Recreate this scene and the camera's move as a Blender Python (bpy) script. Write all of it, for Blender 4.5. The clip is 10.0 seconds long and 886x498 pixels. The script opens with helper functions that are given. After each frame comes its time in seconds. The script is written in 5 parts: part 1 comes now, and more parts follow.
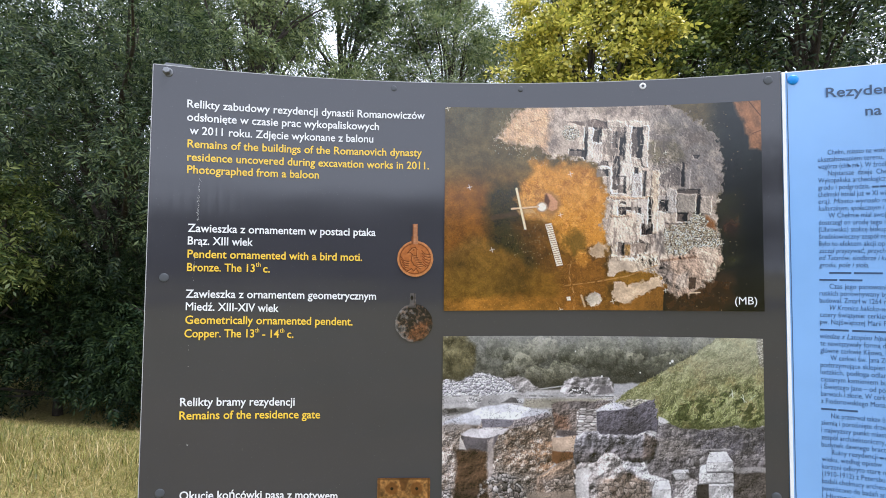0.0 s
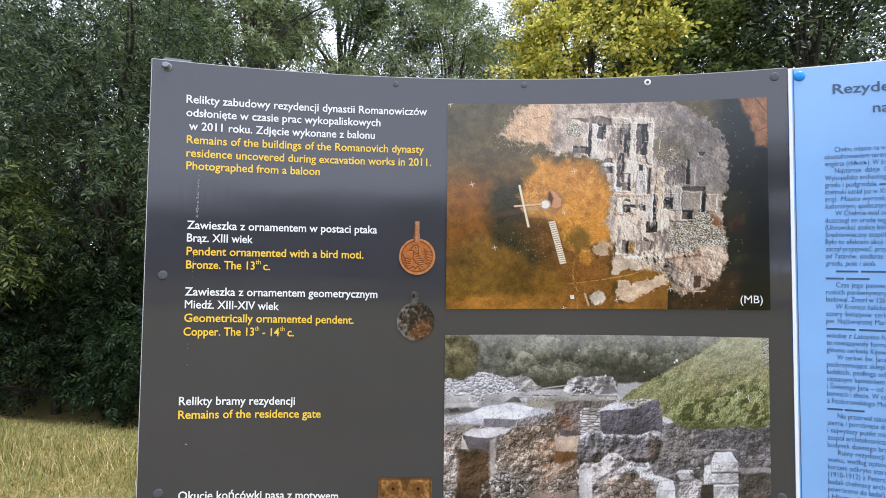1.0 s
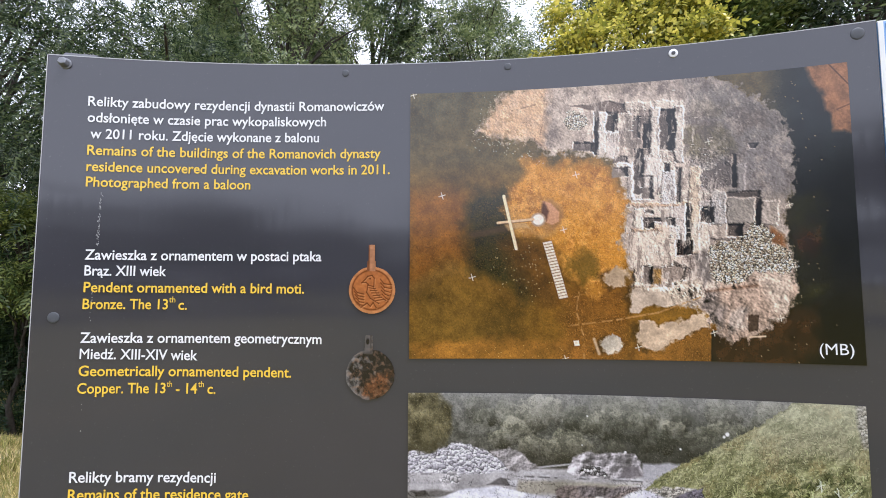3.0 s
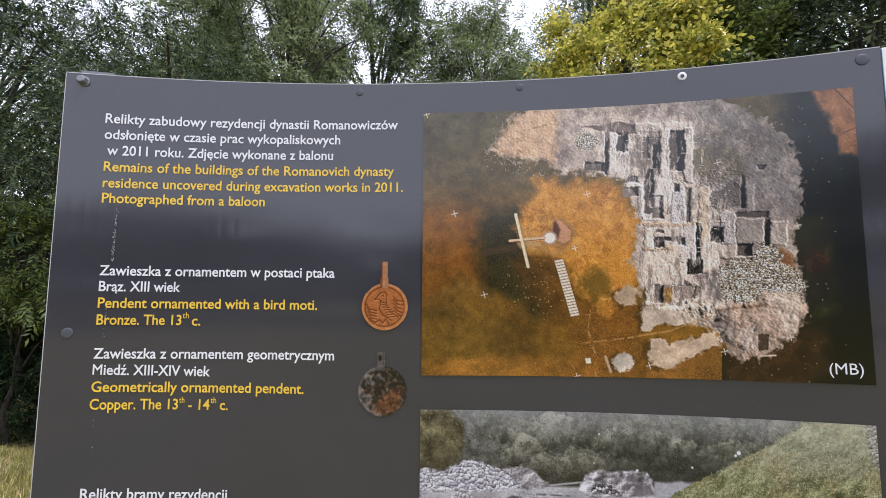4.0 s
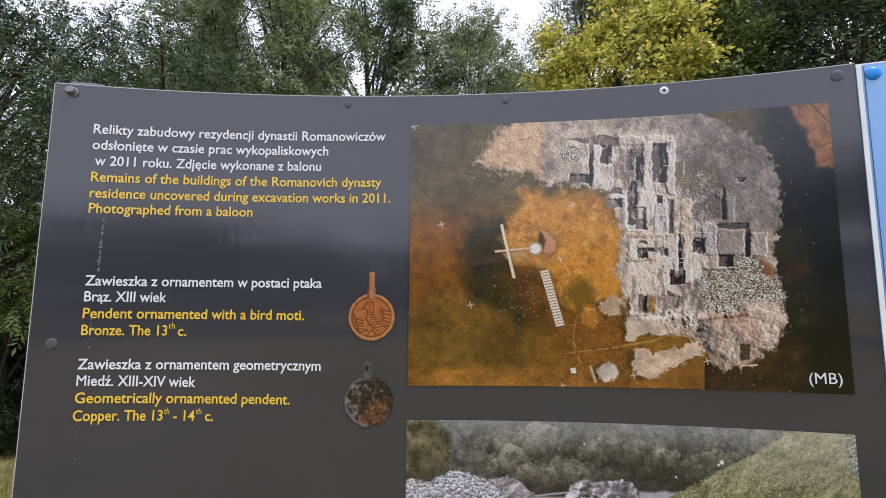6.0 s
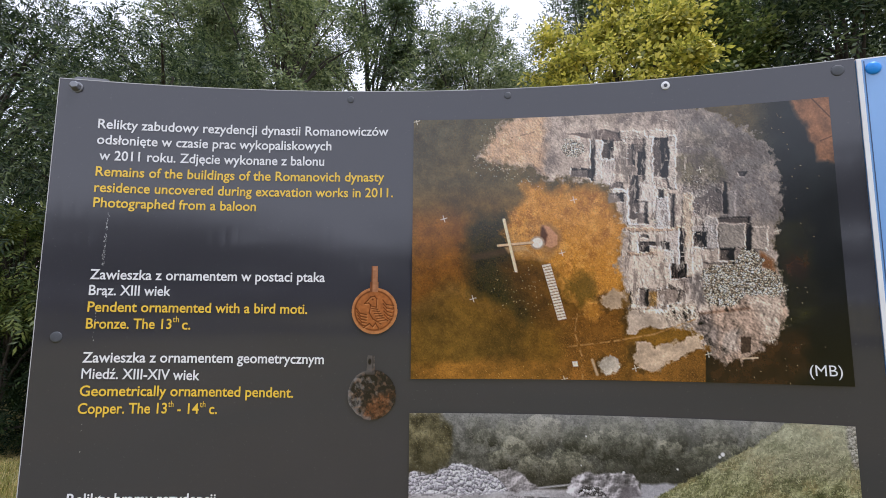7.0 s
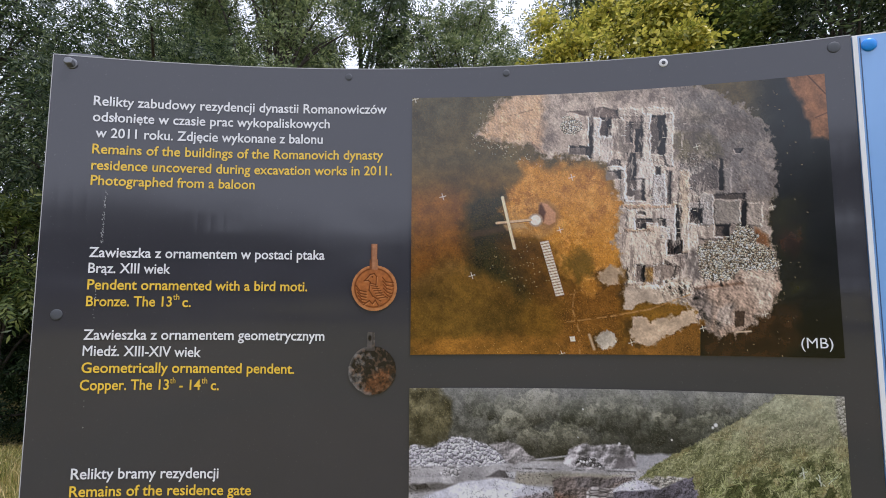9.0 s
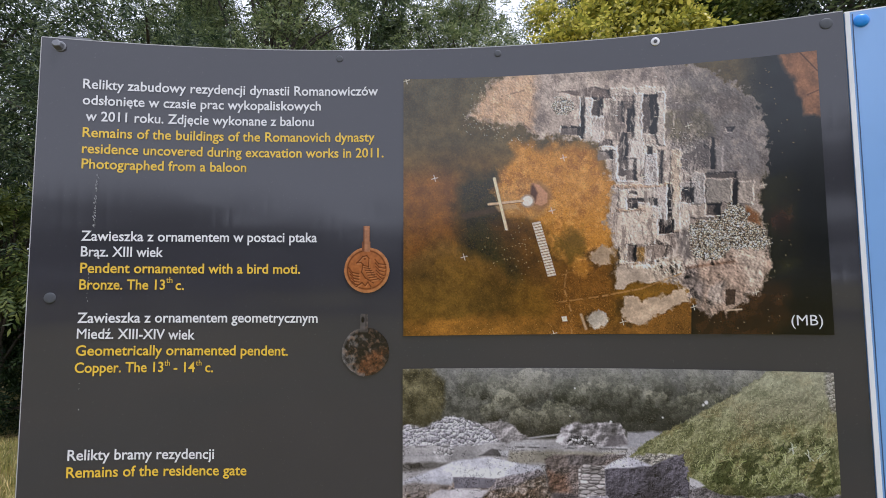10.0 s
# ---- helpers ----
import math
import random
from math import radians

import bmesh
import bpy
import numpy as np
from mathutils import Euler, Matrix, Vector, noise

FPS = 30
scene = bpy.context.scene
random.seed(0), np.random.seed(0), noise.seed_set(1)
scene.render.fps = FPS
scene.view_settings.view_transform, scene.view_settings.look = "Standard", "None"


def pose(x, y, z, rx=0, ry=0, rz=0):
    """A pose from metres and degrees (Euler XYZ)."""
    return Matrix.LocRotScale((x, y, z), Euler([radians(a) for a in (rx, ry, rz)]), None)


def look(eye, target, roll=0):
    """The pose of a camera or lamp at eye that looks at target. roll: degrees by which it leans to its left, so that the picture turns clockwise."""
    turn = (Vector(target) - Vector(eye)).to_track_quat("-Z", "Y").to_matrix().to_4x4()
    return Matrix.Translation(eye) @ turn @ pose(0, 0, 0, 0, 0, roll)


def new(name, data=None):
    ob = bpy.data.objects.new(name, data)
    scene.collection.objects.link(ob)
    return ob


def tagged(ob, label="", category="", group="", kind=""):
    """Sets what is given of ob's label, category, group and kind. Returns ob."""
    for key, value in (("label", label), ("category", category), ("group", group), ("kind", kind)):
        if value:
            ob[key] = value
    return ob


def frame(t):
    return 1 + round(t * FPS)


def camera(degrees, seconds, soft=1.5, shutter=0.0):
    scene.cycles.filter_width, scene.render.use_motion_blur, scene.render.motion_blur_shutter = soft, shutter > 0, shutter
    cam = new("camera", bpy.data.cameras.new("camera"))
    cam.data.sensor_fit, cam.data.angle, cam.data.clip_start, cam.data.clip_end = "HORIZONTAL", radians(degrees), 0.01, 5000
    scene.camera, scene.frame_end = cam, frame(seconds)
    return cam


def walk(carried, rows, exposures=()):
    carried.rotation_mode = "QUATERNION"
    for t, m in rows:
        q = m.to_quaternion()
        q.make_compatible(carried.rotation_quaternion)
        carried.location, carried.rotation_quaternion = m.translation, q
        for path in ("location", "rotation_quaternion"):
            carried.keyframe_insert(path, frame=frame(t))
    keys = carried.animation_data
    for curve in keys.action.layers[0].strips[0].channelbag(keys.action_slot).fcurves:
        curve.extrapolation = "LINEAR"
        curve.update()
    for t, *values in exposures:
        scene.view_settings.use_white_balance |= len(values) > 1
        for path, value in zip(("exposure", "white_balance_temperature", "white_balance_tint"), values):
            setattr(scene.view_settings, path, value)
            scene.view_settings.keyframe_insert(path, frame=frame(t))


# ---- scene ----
cam = camera(88.2, 10.0, soft=0.9)
PATH = [
    (0, (0.038, 0.007, 1.517), (0.048, 2.006, 1.598), 0.5),
    (0.5, (0.036, 0.01, 1.517), (0.053, 2.008, 1.601), 0.6),
    (1, (0.032, 0.018, 1.514), (0.045, 2.016, 1.592), 0.6),
    (1.5, (0.01, 0.037, 1.51), (0.03, 2.035, 1.583), 0.1),
    (2, (0.057, 0.132, 1.517), (0.074, 2.13, 1.604), -0.4),
    (2.2, (0.101, 0.172, 1.529), (0.072, 2.17, 1.628), -0.3),
    (2.5, (0.152, 0.222, 1.537), (0.031, 2.216, 1.648), -0.1),
    (2.7, (0.165, 0.243, 1.541), (0.003, 2.232, 1.667), 0),
    (3.8, (0.139, 0.238, 1.561), (-0.018, 2.224, 1.737), 0.2),
    (4, (0.137, 0.232, 1.561), (-0.013, 2.218, 1.746), 0.3),
    (4.5, (0.143, 0.219, 1.562), (0.005, 2.204, 1.761), 0.4),
    (5, (0.148, 0.226, 1.563), (0.017, 2.21, 1.775), 0.3),
    (5.5, (0.148, 0.23, 1.563), (0.021, 2.214, 1.782), 0.3),
    (5.7, (0.15, 0.229, 1.564), (0.024, 2.213, 1.784), 0.3),
    (6.8, (0.148, 0.222, 1.558), (0.024, 2.205, 1.783), 0.3),
    (7, (0.146, 0.223, 1.554), (0.021, 2.207, 1.775), 0.3),
    (7.5, (0.142, 0.225, 1.548), (0.018, 2.21, 1.763), 0.3),
    (8, (0.139, 0.226, 1.54), (0.023, 2.212, 1.741), 0.2),
    (8.5, (0.135, 0.222, 1.535), (0.028, 2.211, 1.72), 0.2),
    (9, (0.139, 0.219, 1.535), (0.037, 2.209, 1.706), 0.1),
    (9.5, (0.149, 0.217, 1.527), (0.048, 2.208, 1.686), -0.1),
    (10, (0.152, 0.22, 1.517), (0.05, 2.212, 1.654), -0.3),
]
walk(cam, [(t, look(e, g, r)) for t, e, g, r in PATH], [(0.0, 0.91, 5660, 14), (2.5, 0.97, 5700, 17), (3.8, 0.64, 5780, 18), (5.5, 0.50, 5780, 18), (7.5, 0.38, 5760, 18), (10.0, 0.33, 5740, 18)])

# ---- world and light ----
SUN_ELEV, SUN_AZ = 66.0, 118.0      # degrees; the azimuth is where the sun stands, clockwise from +y
world = bpy.data.worlds.new("sky")
scene.world = world
world.use_nodes = True
wn = world.node_tree
wn.nodes.clear()
sky = wn.nodes.new("ShaderNodeTexSky")
sky.sky_type = "NISHITA"
sky.sun_disc = False
sky.sun_elevation, sky.sun_rotation = radians(SUN_ELEV), radians(SUN_AZ)
sky.air_density, sky.dust_density, sky.ozone_density = 1.0, 7.0, 1.0
bg = wn.nodes.new("ShaderNodeBackground")
bg.inputs["Strength"].default_value = 0.15
wo = wn.nodes.new("ShaderNodeOutputWorld")
veil = wn.nodes.new("ShaderNodeMix")      # an even veil of bright cloud over the sky
veil.data_type = "RGBA"
veil.inputs[0].default_value = 0.92
veil.inputs[7].default_value = (6.65, 6.8, 6.9, 1)
wn.links.new(sky.outputs[0], veil.inputs[6])
wn.links.new(veil.outputs[2], bg.inputs[0])
wn.links.new(bg.outputs[0], wo.inputs[0])

sun_data = bpy.data.lights.new("sun", "SUN")
sun_data.energy, sun_data.angle, sun_data.color = 1.9, radians(12), (1.0, 0.96, 0.90)
sun = new("sun", sun_data)
_a = radians(SUN_AZ)
_d = Vector((math.sin(_a) * math.cos(radians(SUN_ELEV)), math.cos(_a) * math.cos(radians(SUN_ELEV)), math.sin(radians(SUN_ELEV))))
sun.matrix_world = look(_d * 30, (0, 0, 0))


# ---- materials ----
def lin(r, g, b):
    """sRGB 0..255 to linear."""
    return tuple(((c / 255) / 12.92 if c / 255 < 0.04045 else ((c / 255 + 0.055) / 1.055) ** 2.4) for c in (r, g, b))


class Mat:
    def __init__(self, name, rough=0.5, metal=0.0, spec=0.5):
        self.m = bpy.data.materials.new(name)
        self.m.use_nodes = True
        self.t = self.m.node_tree
        self.b = self.t.nodes["Principled BSDF"]
        self.b.inputs["Roughness"].default_value = rough
        self.b.inputs["Metallic"].default_value = metal
        self.b.inputs["Specular IOR Level"].default_value = spec

    def n(self, kind, **kw):
        node = self.t.nodes.new(kind)
        for k, v in kw.items():
            node.inputs[k].default_value = v
        return node

    def l(self, a, b):
        self.t.links.new(a, b)

    def pos(self):
        return self.n("ShaderNodeTexCoord").outputs["Object"]

    def noise(self, scale, detail=4.0, rough=0.55, vec=None):
        nz = self.n("ShaderNodeTexNoise", Scale=scale, Detail=detail, Roughness=rough)
        self.l(vec if vec is not None else self.pos(), nz.inputs["Vector"])
        return nz.outputs["Fac"]

    def ramp(self, fac, *stops):
        r = self.n("ShaderNodeValToRGB")
        e = r.color_ramp.elements
        while len(e) < len(stops):
            e.new(0.5)
        for el, (p, c) in zip(e, stops):
            el.position, el.color = p, (*c, 1)
        self.l(fac, r.inputs[0])
        return r.outputs["Color"]

    def mix(self, fac, a, b, mode="MIX"):
        m = self.t.nodes.new("ShaderNodeMix")
        m.data_type, m.blend_type = "RGBA", mode
        if isinstance(fac, (int, float)):
            m.inputs[0].default_value = fac
        else:
            self.l(fac, m.inputs[0])
        for v, i in ((a, 6), (b, 7)):
            if isinstance(v, tuple):
                m.inputs[i].default_value = (*v, 1)
            else:
                self.l(v, m.inputs[i])
        return m.outputs[2]

    def color(self, c):
        if isinstance(c, tuple):
            self.b.inputs["Base Color"].default_value = (*c, 1)
        else:
            self.l(c, self.b.inputs["Base Color"])
        return self

    def gloss(self, fac, lo, hi):
        mr = self.n("ShaderNodeMapRange")
        mr.inputs["To Min"].default_value, mr.inputs["To Max"].default_value = lo, hi
        self.l(fac, mr.inputs["Value"])
        self.l(mr.outputs[0], self.b.inputs["Roughness"])
        return self

    def bump(self, fac, strength, dist=0.01):
        bp = self.n("ShaderNodeBump", Strength=strength, Distance=dist)
        self.l(fac, bp.inputs["Height"])
        self.l(bp.outputs[0], self.b.inputs["Normal"])
        return self


def plain(name, rgb, rough=0.5, metal=0.0, spec=0.5, vary=0.12, scale=18.0):
    m = Mat(name, rough, metal, spec)
    f = m.noise(scale, 5)
    lo = tuple(c * (1 - vary) for c in rgb)
    hi = tuple(min(1, c * (1 + vary)) for c in rgb)
    m.color(m.ramp(f, (0.3, lo), (0.7, hi)))
    m.gloss(m.noise(scale * 2.3, 3), max(0.02, rough - 0.06), min(1, rough + 0.06))
    return m.m


def panel_mat(name, rgb, rough, spec=0.8):
    """Printed laminate: faint blotches, fine dust, a soft gloss that is uneven."""
    m = Mat(name, rough, 0.0, spec)
    big = m.noise(3.5, 4)
    dust = m.noise(260, 2, 0.7)
    c = m.ramp(big, (0.3, tuple(v * 0.93 for v in rgb)), (0.7, tuple(min(1, v * 1.06) for v in rgb)))
    c = m.mix(m.ramp(dust, (0.66, (0, 0, 0)), (0.8, (0.10, 0.10, 0.10))), c, (0.35, 0.35, 0.34))
    m.color(c)
    m.gloss(m.noise(7, 4), rough - 0.03, rough + 0.06)
    m.bump(m.noise(5, 2), 0.05, 0.004)
    return m.m


def print_mat(name, rough=0.25):
    """Ink colours carried by the print's own colour layer."""
    m = Mat(name, rough, 0.0, 0.6)
    a = m.n("ShaderNodeAttribute")
    a.attribute_name = "ink"
    m.color(a.outputs["Color"])
    m.gloss(m.noise(7, 4), rough - 0.05, rough + 0.07)
    return m.m


def leaf_mat(name, dark, mid, bright, through_amount=0.35, sheen=0.4):
    m = Mat(name, 0.40, 0.0, sheen)
    geo = m.n("ShaderNodeNewGeometry")
    c = m.ramp(geo.outputs["Random Per Island"], (0.05, dark), (0.5, mid), (0.95, bright))
    c = m.mix(m.ramp(m.noise(0.9, 3), (0.35, (0, 0, 0)), (0.65, (1, 1, 1))), m.mix(0.35, c, dark), c)
    m.color(c)
    tr = m.n("ShaderNodeBsdfTranslucent")
    m.l(c, tr.inputs["Color"])
    mx = m.n("ShaderNodeMixShader")
    mx.inputs[0].default_value = through_amount
    m.l(m.b.outputs[0], mx.inputs[1])
    m.l(tr.outputs[0], mx.inputs[2])
    out = m.t.nodes["Material Output"]
    m.l(mx.outputs[0], out.inputs["Surface"])
    return m.m


def bark_mat():
    m = Mat("bark", 0.9, 0.0, 0.2)
    f = m.noise(14, 6, 0.7)
    m.color(m.ramp(f, (0.3, (0.022, 0.018, 0.014)), (0.7, (0.085, 0.072, 0.058))))
    m.bump(f, 0.8, 0.03)
    return m.m


def soil_mat():
    """Dry lawn seen between the blades."""
    m = Mat("dry_lawn", 0.95, 0.0, 0.1)
    big = m.noise(0.7, 5)
    fine = m.noise(38, 6, 0.7)
    c = m.ramp(fine, (0.25, (0.085, 0.08, 0.028)), (0.5, (0.235, 0.19, 0.062)), (0.8, (0.48, 0.375, 0.17)))
    c = m.mix(m.ramp(big, (0.42, (0, 0, 0)), (0.62, (0.8, 0.8, 0.8))), c, m.mix(0.6, c, (0.10, 0.125, 0.03)))
    m.color(c)
    m.bump(fine, 0.9, 0.03)
    return m.m


GREY = panel_mat("grey_laminate", (0.0420, 0.0415, 0.0500), 0.065)
BLUE = panel_mat("blue_laminate", (0.23, 0.43, 0.80), 0.22)
WHITE_EDGE = plain("white_sheet_edge", (0.80, 0.81, 0.82), 0.4, vary=0.05)
PANEL_EDGE = plain("pale_panel_core", (0.42, 0.42, 0.43), 0.5, vary=0.15, scale=25)
PRINT = print_mat("photo_ink", 0.17)
INK_WHITE = plain("white_ink", (0.73, 0.73, 0.75), 0.3, vary=0.05, scale=60)
INK_YELLOW = plain("yellow_ink", (0.78, 0.52, 0.05), 0.3, vary=0.06, scale=60)
INK_NAVY = plain("navy_ink", (0.05, 0.095, 0.20), 0.35, vary=0.08, scale=60)
STEEL = plain("galvanised_steel", (0.20, 0.205, 0.22), 0.5, 0.5, vary=0.2, scale=40)
DARK_STEEL = plain("dark_steel", (0.07, 0.07, 0.075), 0.5, 0.6, vary=0.2, scale=30)
GREY_CAP = plain("grey_rivet_paint", (0.066, 0.071, 0.082), 0.5, 0.0, vary=0.15, scale=90)
BLUE_CAP = plain("blue_plastic_cap", (0.015, 0.26, 0.80), 0.3, vary=0.1, scale=90)
INK_TITLE = plain("dark_navy_ink", (0.045, 0.085, 0.17), 0.35, vary=0.08, scale=60)
CHALK = plain("white_scratch", (0.36, 0.36, 0.36), 0.8, vary=0.25, scale=300)
BARK = bark_mat()
SOIL = soil_mat()
LEAF_ASH = leaf_mat("ash_leaf", (0.012, 0.025, 0.012), (0.043, 0.067, 0.030), (0.155, 0.19, 0.078), 0.33, 0.18)
LEAF_GREEN = leaf_mat("fresh_leaf", (0.055, 0.085, 0.036), (0.175, 0.220, 0.085), (0.35, 0.39, 0.17), 0.42)
LEAF_MID = leaf_mat("mid_leaf", (0.030, 0.054, 0.024), (0.085, 0.125, 0.050), (0.19, 0.23, 0.09))
# green set darker than real leaves: shade under the crowns is in the colour
LEAF_SHADED = leaf_mat("shaded_leaf", (0.008, 0.018, 0.008), (0.021, 0.038, 0.015), (0.058, 0.084, 0.029), 0.25, 0.10)
LEAF_YELLOW = leaf_mat("yellow_leaf", (0.16, 0.18, 0.030), (0.50, 0.47, 0.07), (0.86, 0.74, 0.16), 0.45)
LEAF_OLIVE = leaf_mat("olive_leaf", (0.034, 0.058, 0.016), (0.115, 0.155, 0.040), (0.30, 0.33, 0.090), 0.42, 0.25)
GRASS = leaf_mat("grass_blade", (0.115, 0.108, 0.023), (0.315, 0.258, 0.060), (0.70, 0.55, 0.23), 0.25)
STRAW = leaf_mat("dry_straw", (0.28, 0.20, 0.075), (0.47, 0.36, 0.15), (0.70, 0.56, 0.29), 0.15)
GREEN_BLADE = leaf_mat("green_blade", (0.095, 0.112, 0.025), (0.225, 0.222, 0.052), (0.40, 0.37, 0.105), 0.3)


# ---- small builders ----
def part(name, bm, mat, parent=None, label=""):
    me = bpy.data.meshes.new(name)
    bm.to_mesh(me)
    bm.free()
    me.materials.append(mat)
    ob = new(name, me)
    if parent is not None:
        ob.parent = parent
    return tagged(ob, label)


def raw_part(name, verts, faces, mat, parent=None, label="", smooth=False):
    """verts (n, 3) and faces (m, 3 or 4) as arrays, in one go."""
    me = bpy.data.meshes.new(name)
    verts = np.asarray(verts, np.float32)
    faces = np.asarray(faces, np.int32)
    k = faces.shape[1]
    me.vertices.add(len(verts))
    me.vertices.foreach_set("co", verts.ravel())
    me.loops.add(faces.size)
    me.loops.foreach_set("vertex_index", faces.ravel())
    me.polygons.add(len(faces))
    me.polygons.foreach_set("loop_start", np.arange(0, faces.size, k, dtype=np.int32))
    me.polygons.foreach_set("use_smooth", np.full(len(faces), smooth))
    me.update(calc_edges=True)
    me.materials.append(mat)
    ob = new(name, me)
    if parent is not None:
        ob.parent = parent
    return tagged(ob, label)


def empty(name, label, category, group="", kind=""):
    return tagged(new(name), label, category, group, kind)


# ---- ground ----
def crest(x):
    return 3.62 + 0.20 * (-x - 2.8)


def ground_z(x, y):
    """A flat lawn that rounds off at a crest and falls gently to the foot of the trees."""
    s = np.clip((y - np.clip(crest(x), 3.2, 5.2)) / 2.4, 0, 1)
    lump = 0.012 * np.sin(2.1 * x + 0.7) * np.sin(1.7 * y) + 0.008 * np.sin(5.3 * x + 3.1 * y)
    return -0.55 * s * s * (3 - 2 * s) + lump


def build_ground():
    k = np.linspace(-1, 1, 131)
    ax = np.sign(k) * (np.abs(k) * 9 + np.abs(k) ** 7 * 900)
    X, Y = np.meshgrid(ax, ax + 3.0)
    V = np.stack([X, Y, ground_z(X, Y)], -1).reshape(-1, 3)
    n = len(ax)
    i = np.arange(n * n).reshape(n, n)
    F = np.stack([i[:-1, :-1], i[:-1, 1:], i[1:, 1:], i[1:, :-1]], -1).reshape(-1, 4)
    g = raw_part("ground", V, F, SOIL, None, "", True)
    tagged(g, "dry yellow-green lawn reaching to the trees", "ground", kind="structure")


def blades(name, label, n, seed, lo, hi, leans, wide, mat, near=0.9, deep=5.0):
    """Loose blades over the lawn, each bent once."""
    rng = np.random.default_rng(seed)
    x = rng.uniform(-7.3, 0.4, n) + rng.normal(0, 0.7, n)
    y = near + rng.power(1.3, n) * deep + rng.normal(0, 0.25, n)
    patch = np.sin(1.9 * x + 0.4) * np.sin(2.3 * y + 1.0) + 0.6 * np.sin(4.7 * x - 3.1 * y) + 0.5 * np.sin(9.1 * x + 2.0) * np.sin(8.3 * y)
    edge = np.exp(-((y - np.clip(crest(x), 3.2, 5.2)) / 0.35) ** 2)
    tall = (lo + (hi - lo) * rng.random(n) ** 2) * np.clip(1 + 0.35 * patch, 0.4, 1.7) * (1 + 0.7 * edge)
    yaw = rng.uniform(0, 2 * np.pi, n)
    lean = rng.uniform(*leans, n) * (1 - 0.45 * edge)
    base = np.stack([x, y, ground_z(x, y) - 0.004], -1)
    side = np.stack([-np.sin(yaw), np.cos(yaw), np.zeros(n)], -1) * rng.uniform(0.5, 1.0, n)[:, None] * wide
    way = np.stack([np.cos(yaw) * np.sin(lean), np.sin(yaw) * np.sin(lean), np.cos(lean)], -1) * tall[:, None]
    mid = base + way * 0.55 + np.array([0, 0, 0.012])
    tip = base + way + np.stack([rng.normal(0, 0.01, n), rng.normal(0, 0.01, n), np.full(n, 0.001)], -1)
    V = np.stack([base - side, base + side, mid + side * 0.8, tip, mid - side * 0.8], 1).reshape(-1, 3)
    o = np.arange(n)[:, None] * 5
    F = np.concatenate([np.concatenate([o, o + 1, o + 2], 1), np.concatenate([o, o + 2, o + 4], 1), np.concatenate([o + 4, o + 2, o + 3], 1)])
    tagged(raw_part(name, V, F, mat), label, "grass", kind="stuff")


def build_grass():
    blades("grass", "short sun-dried lawn grass with greener tufts", 42000, 5, 0.022, 0.055, (0.6, 1.4), 0.0026, GRASS)
    blades("green_grass", "fresher green grass along the crest of the lawn", 26000, 7, 0.030, 0.085, (0.2, 1.2), 0.0030, GREEN_BLADE, 2.6, 2.6)
    blades("straw", "pale dry straw lying in the lawn", 20000, 6, 0.04, 0.13, (1.1, 1.5), 0.0017, STRAW)


build_ground()
build_grass()


# ---- trees ----
def tube(verts, faces, line, radii, sides=7):
    """Adds a tapered tube along a line to the lists."""
    line = np.asarray(line, float)
    start = len(verts)
    for i, p in enumerate(line):
        d = line[min(i + 1, len(line) - 1)] - line[max(i - 1, 0)]
        d = d / (np.linalg.norm(d) + 1e-9)
        a = np.cross(d, (0.3, 0.9, 0.2))
        a = a / (np.linalg.norm(a) + 1e-9)
        b = np.cross(d, a)
        for s in range(sides):
            w = 2 * np.pi * s / sides
            verts.append(p + radii[i] * (np.cos(w) * a + np.sin(w) * b))
    for i in range(len(line) - 1):
        for s in range(sides):
            q = start + i * sides
            faces.append((q + s, q + (s + 1) % sides, q + sides + (s + 1) % sides, q + sides + s))


def leaves(rng, centre, out, count, size, leaflets, droop, slim):
    """Compound leaves: count sprays round each centre, each with paired leaflets along a drooping stalk."""
    n = len(centre)
    d = out + rng.normal(0, 0.75, (n, 3))
    d[:, 2] -= droop
    d /= np.linalg.norm(d, axis=1)[:, None] + 1e-9
    up = rng.normal(0, 0.5, (n, 3)) + np.array([0, 0, 1.0])
    side = np.cross(d, up)
    side /= np.linalg.norm(side, axis=1)[:, None] + 1e-9
    nrm = np.cross(side, d)
    sc = size * rng.uniform(0.65, 1.3, n)
    quads = []
    pairs = max(1, leaflets // 2)
    for k in range(leaflets):
        last = k == leaflets - 1 and leaflets % 2 == 1
        s = 0.0 if last else (1.0 if k % 2 == 0 else -1.0)
        along = (pairs if last else k // 2) / pairs
        root = centre + d * (sc * (along * 2.0))[:, None] - nrm * (sc * along ** 2 * 0.5)[:, None]
        spread = rng.uniform(0.6, 1.05, n)[:, None]
        ld = d if last else d * (1 - 0.45 * spread) + side * s * spread
        ld = ld - nrm * rng.uniform(-0.1, 0.45, n)[:, None]
        ld /= np.linalg.norm(ld, axis=1)[:, None] + 1e-9
        wd = np.cross(ld, nrm + rng.normal(0, 0.25, (n, 3)))
        wd /= np.linalg.norm(wd, axis=1)[:, None] + 1e-9
        ln = (sc * rng.uniform(0.8, 1.2, n))[:, None]
        mid = root + ld * ln * 0.45
        quads.append(np.stack([root, mid + wd * ln * slim, root + ld * ln, mid - wd * ln * slim], 1))
    return np.concatenate(quads).reshape(-1, 3)


